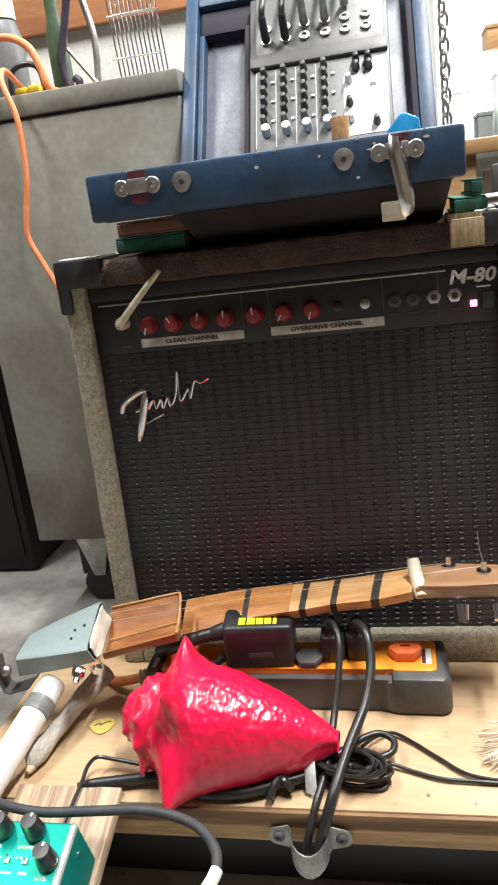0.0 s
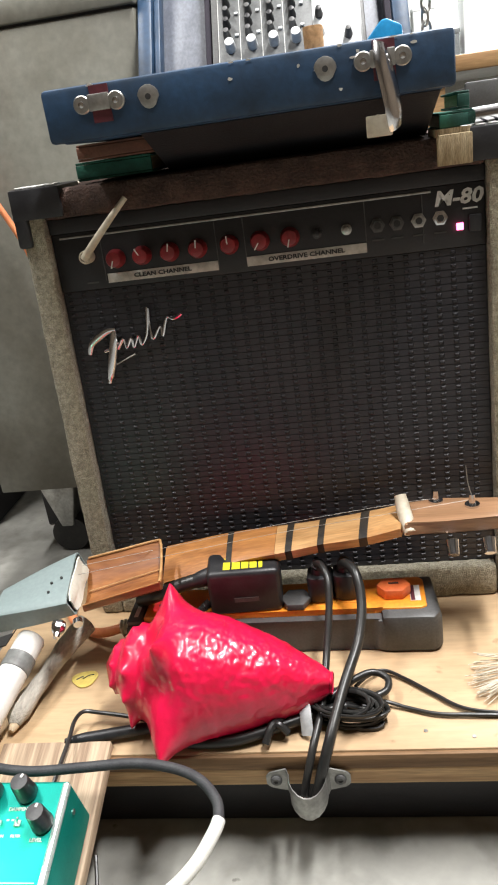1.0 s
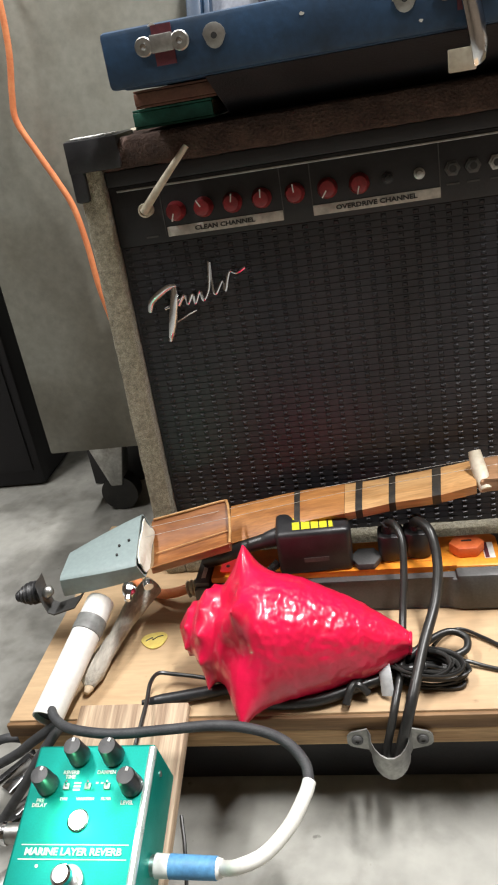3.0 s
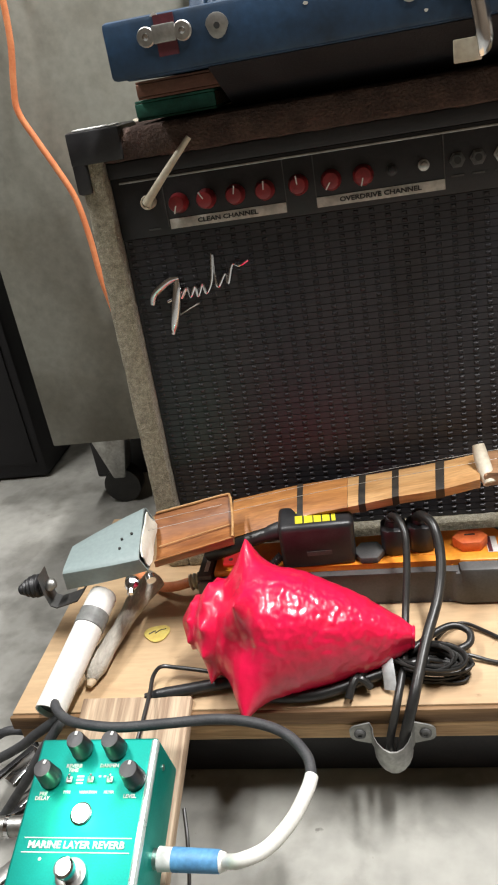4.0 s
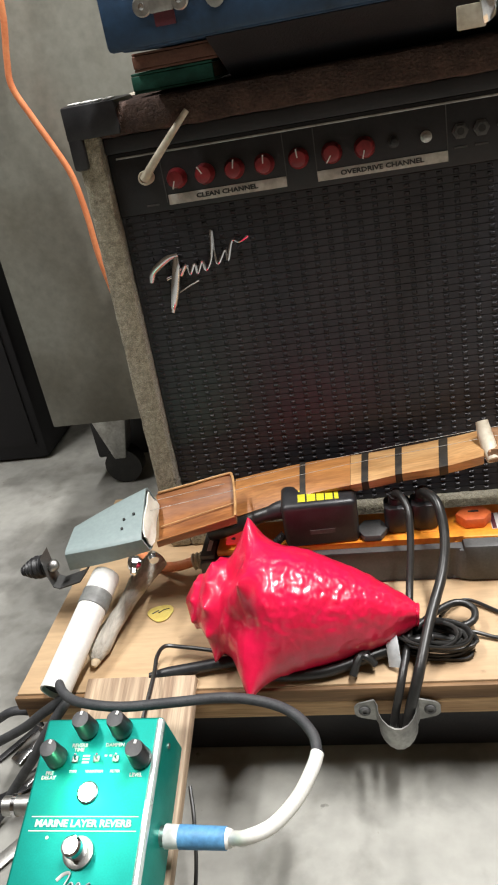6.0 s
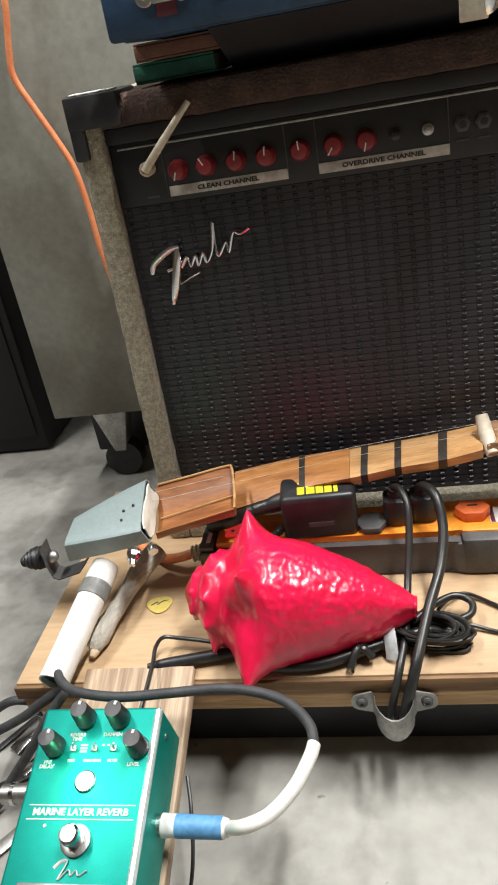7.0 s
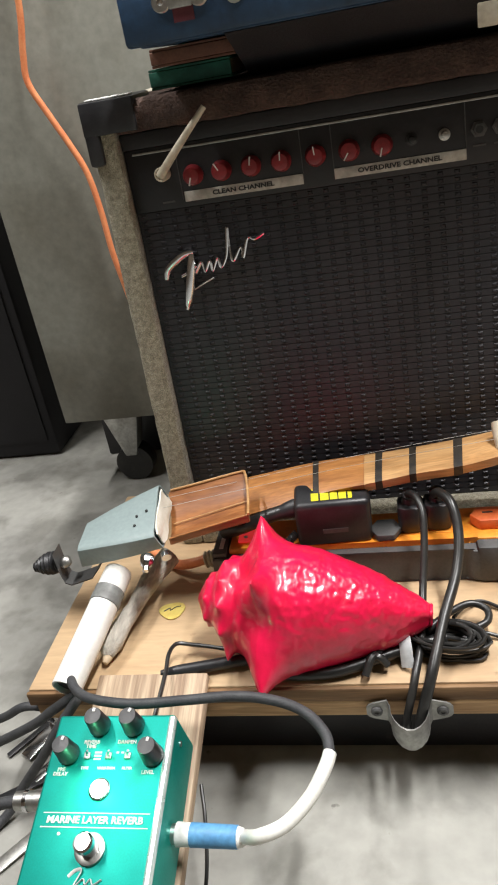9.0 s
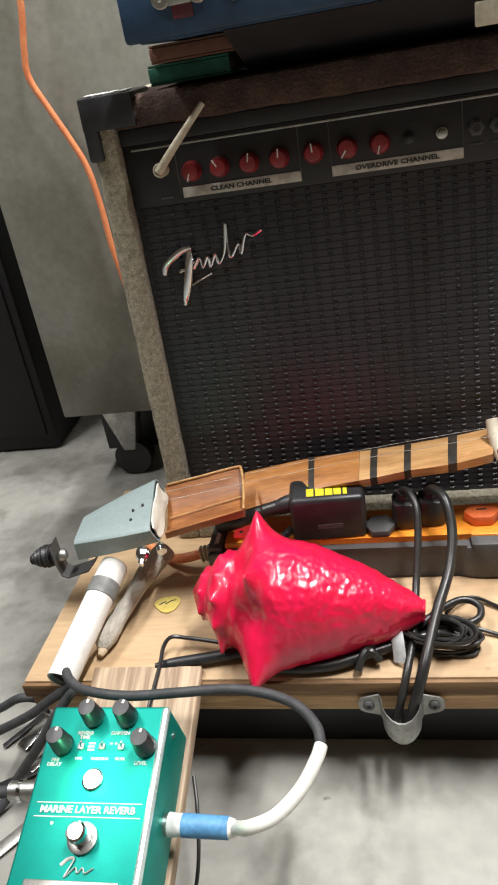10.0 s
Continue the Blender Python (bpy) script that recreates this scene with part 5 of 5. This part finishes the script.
    for k in range(16):
        x, z = rnd.uniform(0.08, 0.35), 0.4885 - rnd.uniform(0.0, 0.034) * (k % 3 > 0)
        w, h = rnd.uniform(0.0012, 0.0030), rnd.uniform(0.0006, 0.0013)
        chip = [(x + w * math.cos(radians(q)) * rnd.uniform(0.6, 1.2), z + h * math.sin(radians(q)) * rnd.uniform(0.6, 1.2)) for q in range(0, 360, 40)]
        part("scuff", prism(chip, 0.0499, 0.0505, m=Matrix.Rotation(radians(90), 4, "X")), LABEL_STRIP, t, "pale chipped paint")
    # lid leaning back on its hinges, built upright and then tilted
    def lid_box(name, x0, x1, y0, y1, z0, z1, bevel, material, label=""):
        return part(name, one_box(x0, x1, y0, y1, z0, z1, bevel, m=LID), material, t, label)

    lid_box("lid_panel", 0.0902, 0.3448, 0.024, 0.030, 0.0, 0.2448, 0.001, PALE_BLUE, "scuffed pale blue inside of the lid")
    lid_box("lid_side", 0.0735, 0.090, 0.0, 0.030, 0.0, 0.262, 0.003, BLUE_PAINT)
    lid_box("lid_side", 0.345, 0.362, 0.0, 0.030, 0.0, 0.262, 0.003, BLUE_PAINT)
    lid_box("lid_side", 0.0903, 0.3447, 0.0, 0.030, 0.245, 0.262, 0.003, BLUE_PAINT)
    lid_box("dark_strip", 0.338, 0.3447, 0.004, 0.0238, 0.002, 0.2445, 0.001, LINING_AND_SHADE)
    # a black block fills the corner where the lid's top throws shade
    lid_box("shade_block", 0.0905, 0.1555, 0.008, 0.0238, 0.207, 0.2445, 0.004, LINING_AND_SHADE, "black block for the shade under the lid's top")
    lid_box("divider_slat", 0.1485, 0.1555, 0.002, 0.0238, 0.002, 0.2065, 0.0015, LINING_AND_SHADE)
    lid_box("inner_rail", 0.0905, 0.0975, 0.006, 0.0238, 0.002, 0.2065, 0.0015, BLUE_PAINT)
    return t


case()


def mixer():
    t = thing("audio_mixer", (0.24, 0.2, 0.488), "grey compact audio mixer with rows of knobs in the case", "audio mixer")

    def flat(name, x0, x1, y0, y1, z0, z1, bevel, material, label=""):
        return part(name, one_box(x0, x1, y0, y1, z0, z1, bevel, m=LID), material, t, label)

    def turned(name, x, z, profile, material, seg=12, label=""):
        m = LID @ Matrix.Translation((x, -0.0062, z)) @ Matrix.Rotation(radians(90), 4, "X")
        return part(name, lathe(bmesh.new(), profile, m, seg), material, t, label)

    flat("body", 0.1565, 0.3170, -0.004, 0.022, 0.006, 0.236, 0.002, GREY_PLASTIC)
    flat("knob_panel", 0.1645, 0.3135, -0.0062, -0.0042, 0.012, 0.1265, 0.0005, MIXER_GREY)
    flat("jack_panel", 0.1645, 0.3115, -0.0062, -0.0042, 0.1475, 0.233, 0.0005, MIXER_GREY)
    flat("divider_bar", 0.1580, 0.3150, -0.011, -0.0042, 0.1280, 0.1460, 0.0015, GREY_PLASTIC)
    flat("master_panel", 0.2640, 0.3115, -0.0068, -0.0063, 0.020, 0.1000, 0.0, MIXER_WHITE, "white master section")
    pot = [(0.0044, 0), (0.0042, 0.004), (0.0032, 0.009), (0.0028, 0.0115), (0.0005, 0.012)]
    for i, x in enumerate((0.1740, 0.1970, 0.2200, 0.2430)):
        flat("channel_line", x - 0.0098, x - 0.0092, -0.0066, -0.0063, 0.020, 0.124, 0.0, WHITE_INK)
        for j in range(6):
            z = 0.1195 - 0.0132 * j
            turned("knob", x, z, pot, GREY_PLASTIC if j != 4 else BLACK_PLASTIC)
            if j % 2:
                flat("button", x + 0.008, x + 0.0120, -0.0085, -0.0063, z - 0.0012, z + 0.0016, 0.0003, MIXER_WHITE)
        turned("level_knob", x + 0.003, 0.0385, [(0.0056, 0), (0.0056, 0.006), (0.0048, 0.012), (0.0005, 0.0125)], MIXER_WHITE, 14, "white level knob")
    jack = [(0.0060, 0), (0.0060, 0.003), (0.0044, 0.0036), (0.0028, 0.0037), (0.0026, 0.0016), (0.0003, 0.0014)]
    for x in (0.177, 0.200, 0.222, 0.246, 0.269, 0.2925):
        for z in (0.166, 0.183):
            turned("jack", x, z, jack, STEEL, 14)
    for x, z, m in ((0.2790, 0.1195, BLACK_PLASTIC), (0.2925, 0.1190, BLACK_PLASTIC), (0.2790, 0.1085, BLACK_PLASTIC), (0.2930, 0.1080, BLACK_PLASTIC), (0.2700, 0.0930, MIXER_WHITE), (0.2705, 0.0620, BLACK_PLASTIC), (0.2710, 0.0400, STEEL), (0.2990, 0.0330, GREY_PLASTIC)):
        turned("output_knob", x, z, pot, m)
    flat("small_screen", 0.2935, 0.3000, -0.0074, -0.0069, 0.0820, 0.0865, 0.0, GREY_PLASTIC)
    for k, (x, z) in enumerate(((0.177, 0.166), (0.200, 0.166), (0.222, 0.183), (0.246, 0.183), (0.269, 0.200))):
        foot = LID @ Vector((x, -0.008, z))
        c = thing("plugged_cable", tuple(foot), "jack plug and dark cable in the mixer's socket", "cable", "cables in the mixer")
        mtl = (BLACK_PLASTIC, BLACK_PLASTIC, STEEL, STEEL, STEEL)[k]
        at = lambda dx, dy, dz: tuple(LID @ Vector((x + dx, dy, z + dz)))
        part("plug", one_hose([at(0, -0.0100, 0), at(0, -0.024, 0.002), at(0, -0.036, 0.008)], lambda u: 0.0052 - 0.001 * u), mtl, c)
        part("lead", one_hose([at(0, -0.035, 0.007), at(0.001, -0.040, 0.018), at(0.002, -0.036, 0.040), at(0.004, -0.01, 0.085), at(0.006, 0.05, 0.11)], 0.0034), RUBBER, c)
    return t


mixer()
t = thing("cork", (0.266, 0.09, 0.456), "brown cork standing in the case", "cork")
part("stopper", lathe(bmesh.new(), [(0.008, 0.456), (0.0085, 0.49), (0.009, 0.517), (0.0085, 0.518), (0.0005, 0.518)], Matrix.Translation((0.266, 0.09, 0)), 20), CORK, t)
t = thing("blue_wedge", (0.325, 0.03, 0.456), "bright blue plastic wedge lying in the case", "plastic wedge")
part("wedge", prism([(0.3085, 0.456), (0.3085, 0.494), (0.3215, 0.5075), (0.326, 0.508), (0.3375, 0.502), (0.3395, 0.456)], -0.05, -0.02, m=Matrix.Rotation(radians(90), 4, "X"), bevel=0.002), SKY_BLUE, t)
t = thing("hanging_chain", (0.366, 0.12, 0.5), "small metal chain hanging beside the case lid", "chain")
for k in range(11):
    m = Matrix.Translation((0.3665 - 0.001 * (k % 2), 0.118, 0.503 + 0.0108 * k)) @ Matrix.Rotation(radians(90 * (k % 2) + 30), 4, "Z") @ Matrix.Rotation(radians(90), 4, "X")
    link = [m @ Vector((0.0045 * math.cos(a), 0.0075 * math.sin(a), 0)) for a in [2 * math.pi * j / 12 for j in range(13)]]
    part("link", one_hose(link, 0.0013, seg=6, steps=2), STEEL, t)
t = thing("hand_brush", (0.371, -0.005, 0.417), "straw-coloured bristle brush lying on the amplifier", "brush")
part("bristles", one_box(0.3555, 0.3835, -0.013, 0.04, 0.3915 + 0.0262, 0.4192 + 0.0005, 0.004), BRISTLE, t)
bm = one_box(0.3560, 0.3835, -0.0185, -0.0165, 0.3945, 0.4175, 0.0008)
part("bristle_fringe", bm, BRISTLE, t, "short straw fringe")
t = thing("metal_bar", (0.43, 0.02, 0.417), "silver metal tube lying on the amplifier top", "metal tube")
part("tube", one_rod((0.386, 0.0, 0.4215 + 0.006), (0.47, 0.03, 0.4235 + 0.006), 0.0065), CHROME, t)


# ---- behind: steel cabinet, cord, loudspeaker, bench ----
def cabinet():
    t = thing("steel_cabinet", (0.0, 0.45, -0.1), "grey-green enamelled steel cabinet on casters", "cabinet")
    part("body", one_box(-0.236, 0.0705, 0.262, 0.66, 0.0125, 0.5835, 0.003), CABINET, t)
    part("seam", one_box(-0.232, 0.067, 0.266, 0.655, 0.5836, 0.5864), BLACK_VINYL, t, "dark gap under the cabinet top")
    part("top", one_box(-0.238, 0.0725, 0.259, 0.662, 0.5865, 0.6115, 0.002), CABINET, t, "lipped grey cabinet top")
    # added black plate: blocks stray light and gives the shade under the cabinet
    part("shade_plate", one_box(-0.232, 0.066, 0.372, 0.384, -0.098, 0.0122, 0.001), BLACK_VINYL, t, "added black plate that darkens the gap under the cabinet")
    for x, y in ((-0.163, 0.298), (0.03, 0.298), (-0.163, 0.6), (0.03, 0.6)):
        c = part("caster", prism([(-0.028, 0.0), (0.028, 0.0), (0.012, -0.07), (-0.006, -0.07)], -0.016, 0.016, m=Matrix.Translation((x, y, 0.0122)) @ Matrix.Rotation(radians(90), 4, "X"), bevel=0.003), STEEL, t, "dirty grey steel caster fork")
        part("wheel", one_rod((x + 0.003, y - 0.012, -0.072), (x + 0.003, y + 0.012, -0.072), 0.0275, seg=24), RUBBER, c)
    return t


cabinet()
t = thing("extension_cord", (-0.12, 0.25, 0.3), "orange extension cord hanging down the cabinet front", "cord")
part("cord", one_hose([(-0.15, 0.40, 0.617), (-0.145, 0.32, 0.622), (-0.142, 0.262, 0.640), (-0.141, 0.245, 0.625), (-0.128, 0.240, 0.579), (-0.131, 0.240, 0.517), (-0.1415, 0.240, 0.470), (-0.1445, 0.240, 0.443), (-0.131, 0.24, 0.409), (-0.115, 0.24, 0.373), (-0.103, 0.24, 0.340), (-0.098, 0.24, 0.295), (-0.0965, 0.24, 0.247), (-0.092, 0.243, 0.200), (-0.085, 0.25, 0.12), (-0.08, 0.25, 0.0), (-0.07, 0.24, -0.05), (-0.04, 0.2, -0.094)], 0.0037), CORD_ORANGE, t)
t = thing("extension_cord", (-0.12, 0.3, 0.612), "orange cord looped on the cabinet top", "cord")
part("cord", one_hose([(-0.20, 0.29, 0.672), (-0.15, 0.285, 0.682), (-0.118, 0.285, 0.668), (-0.105, 0.285, 0.640), (-0.100, 0.29, 0.617), (-0.09, 0.34, 0.616)], 0.0048), CORD_ORANGE, t)


def loudspeaker():
    t = thing("loudspeaker_cabinet", (-0.55, 0.55, -0.1), "black loudspeaker cabinet standing on the floor", "loudspeaker")
    part("body", one_box(-0.80, -0.322, 0.386, 0.75, -0.0985, 0.45, 0.008), TOLEX_AND_SHADE, t)
    part("grille_cloth", one_box(-0.785, -0.336, 0.382, 0.3858, -0.07, 0.435, 0.001), TOLEX_AND_SHADE, t)
    return t


loudspeaker()


def clutter():
    t = thing("wire_basket", (-0.01, 0.42, 0.612), "silver wire basket standing on the cabinet", "wire basket")
    for k in range(12):
        x = -0.035 + 0.0058 * k
        part("wire", one_rod((x + 0.008, 0.36, 0.6125), (x - 0.006, 0.365, 0.83), 0.0011, seg=8), CHROME, t)
    for z in (0.65, 0.70, 0.75):
        part("rim_wire", one_rod((-0.036, 0.359, z), (0.032, 0.359, z), 0.0014, seg=8), CHROME, t)
    part("side_frame", one_hose([(-0.058, 0.35, 0.613), (-0.055, 0.355, 0.68), (-0.068, 0.36, 0.75), (-0.06, 0.36, 0.83)], 0.0045), STEEL, t)
    t = thing("green_bottle", (-0.105, 0.40, 0.612), "dull green bottle on the cabinet", "bottle")
    part("bottle", lathe(bmesh.new(), [(0.013, 0.612), (0.0135, 0.615), (0.0135, 0.69), (0.009, 0.71), (0.008, 0.76), (0.001, 0.761)], Matrix.Translation((-0.108, 0.36, 0)), 20), GREEN_GLASS, t)
    t = thing("iron_scroll", (-0.08, 0.38, 0.612), "purple-grey iron scroll bracket on the cabinet", "iron bracket")
    part("stem", one_hose([(-0.055, 0.34, 0.83), (-0.068, 0.34, 0.76), (-0.085, 0.34, 0.70), (-0.098, 0.34, 0.655), (-0.092, 0.34, 0.622), (-0.083, 0.34, 0.619), (-0.079, 0.34, 0.628), (-0.085, 0.34, 0.634)], 0.0052), mat("purple_grey_iron", (0.07, 0.06, 0.09), (0.04, 0.035, 0.05), 0.5, 0.4, scale=40), t)
    part("strut", one_rod((-0.088, 0.34, 0.668), (-0.055, 0.34, 0.622), 0.0026), STEEL, t)
    t = thing("black_clamp", (-0.14, 0.34, 0.612), "black bent clamp on the cabinet top", "clamp")
    part("frame", one_hose([(-0.165, 0.32, 0.613), (-0.163, 0.32, 0.645), (-0.145, 0.32, 0.655), (-0.124, 0.32, 0.648), (-0.118, 0.32, 0.613)], 0.0036), BLACK_PLASTIC, t)
    t = thing("yellow_blocks", (-0.12, 0.28, 0.612), "small yellow plastic blocks on the cabinet edge", "plastic block")
    part("block", one_box(-0.138, -0.122, 0.268, 0.282, 0.6118, 0.6205, 0.003), YELLOW_PAINT, t)
    part("block", one_box(-0.1215, -0.105, 0.268, 0.282, 0.6118, 0.6215, 0.003), YELLOW_PAINT, t)
    t = thing("grey_jar", (-0.19, 0.37, 0.612), "greyish jar with a pale lid on the cabinet", "jar")
    part("jar", lathe(bmesh.new(), [(0.028, 0.612), (0.030, 0.62), (0.030, 0.70), (0.024, 0.72), (0.001, 0.721)], Matrix.Translation((-0.192, 0.37, 0)), 24), MIXER_GREY, t)
    part("lid", lathe(bmesh.new(), [(0.026, 0.721), (0.026, 0.745), (0.001, 0.746)], Matrix.Translation((-0.192, 0.37, 0)), 24), BONE, t)


clutter()


def bench():
    t = thing("work_bench", (0.75, 0.8, -0.1), "white-topped work bench with a tan wooden edge", "work bench")
    part("top", one_box(0.36, 1.6, 0.505, 1.08, 0.480, 0.499, 0.002), WHITE_ENAMEL, t)
    part("edge_strip", one_box(0.36, 1.6, 0.498, 0.5045, 0.478, 0.4985, 0.002), TAN_WOOD, t)
    for x in (0.40, 1.55):
        for y in (0.53, 1.05):
            part("leg", one_box(x - 0.03, x + 0.03, y - 0.02, y + 0.02, -0.1, 0.4795, 0.003), TAN_WOOD, t)
    part("back_board", one_box(0.36, 1.6, 1.075, 1.09, 0.4995, 1.1, 0.002), WHITE_ENAMEL, t)
    t = thing("bench_shelf", (0.6, 0.7, 0.499), "white shelf rack standing on the bench", "shelf rack")
    for x in (0.385, 0.80):
        part("upright", one_box(x, x + 0.012, 0.62, 0.78, 0.4995, 0.86, 0.001), WHITE_ENAMEL, t)
    for z in (0.615, 0.74):
        part("shelf", one_box(0.3975, 0.7995, 0.62, 0.78, z, z + 0.009, 0.001), WHITE_ENAMEL, t)
    for x0, x1, z0, z1, m in ((0.402, 0.435, 0.4995, 0.572, WHITE_ENAMEL), (0.445, 0.468, 0.4995, 0.535, MIXER_GREY), (0.475, 0.54, 0.4995, 0.59, WHITE_ENAMEL), (0.462, 0.50, 0.6245, 0.655, TAN_WOOD), (0.505, 0.55, 0.6245, 0.70, MIXER_GREY)):
        b = thing("small_box", ((x0 + x1) / 2, 0.66, z0), "pale box standing on the bench rack", "box", "boxes on the bench")
        part("carton", one_box(x0, x1, 0.63, 0.70, z0 + 0.0004, z1, 0.002), m, b)
        part("lid", one_box(x0 - 0.001, x1 + 0.001, 0.629, 0.701, z1 + 0.0002, z1 + 0.006, 0.001), m, b)
    t = thing("black_crate", (0.47, 0.4, -0.1), "black plastic crate beside the amplifier", "crate")
    part("wall", one_box(0.435, 0.75, 0.34, 0.352, -0.098, 0.455, 0.003), BLACK_PLASTIC, t)
    part("wall", one_box(0.435, 0.447, 0.3525, 0.49, -0.098, 0.455, 0.003), BLACK_PLASTIC, t)
    part("rim", one_box(0.43, 0.755, 0.334, 0.3395, 0.42, 0.46, 0.003), GREY_PLASTIC, t)


bench()
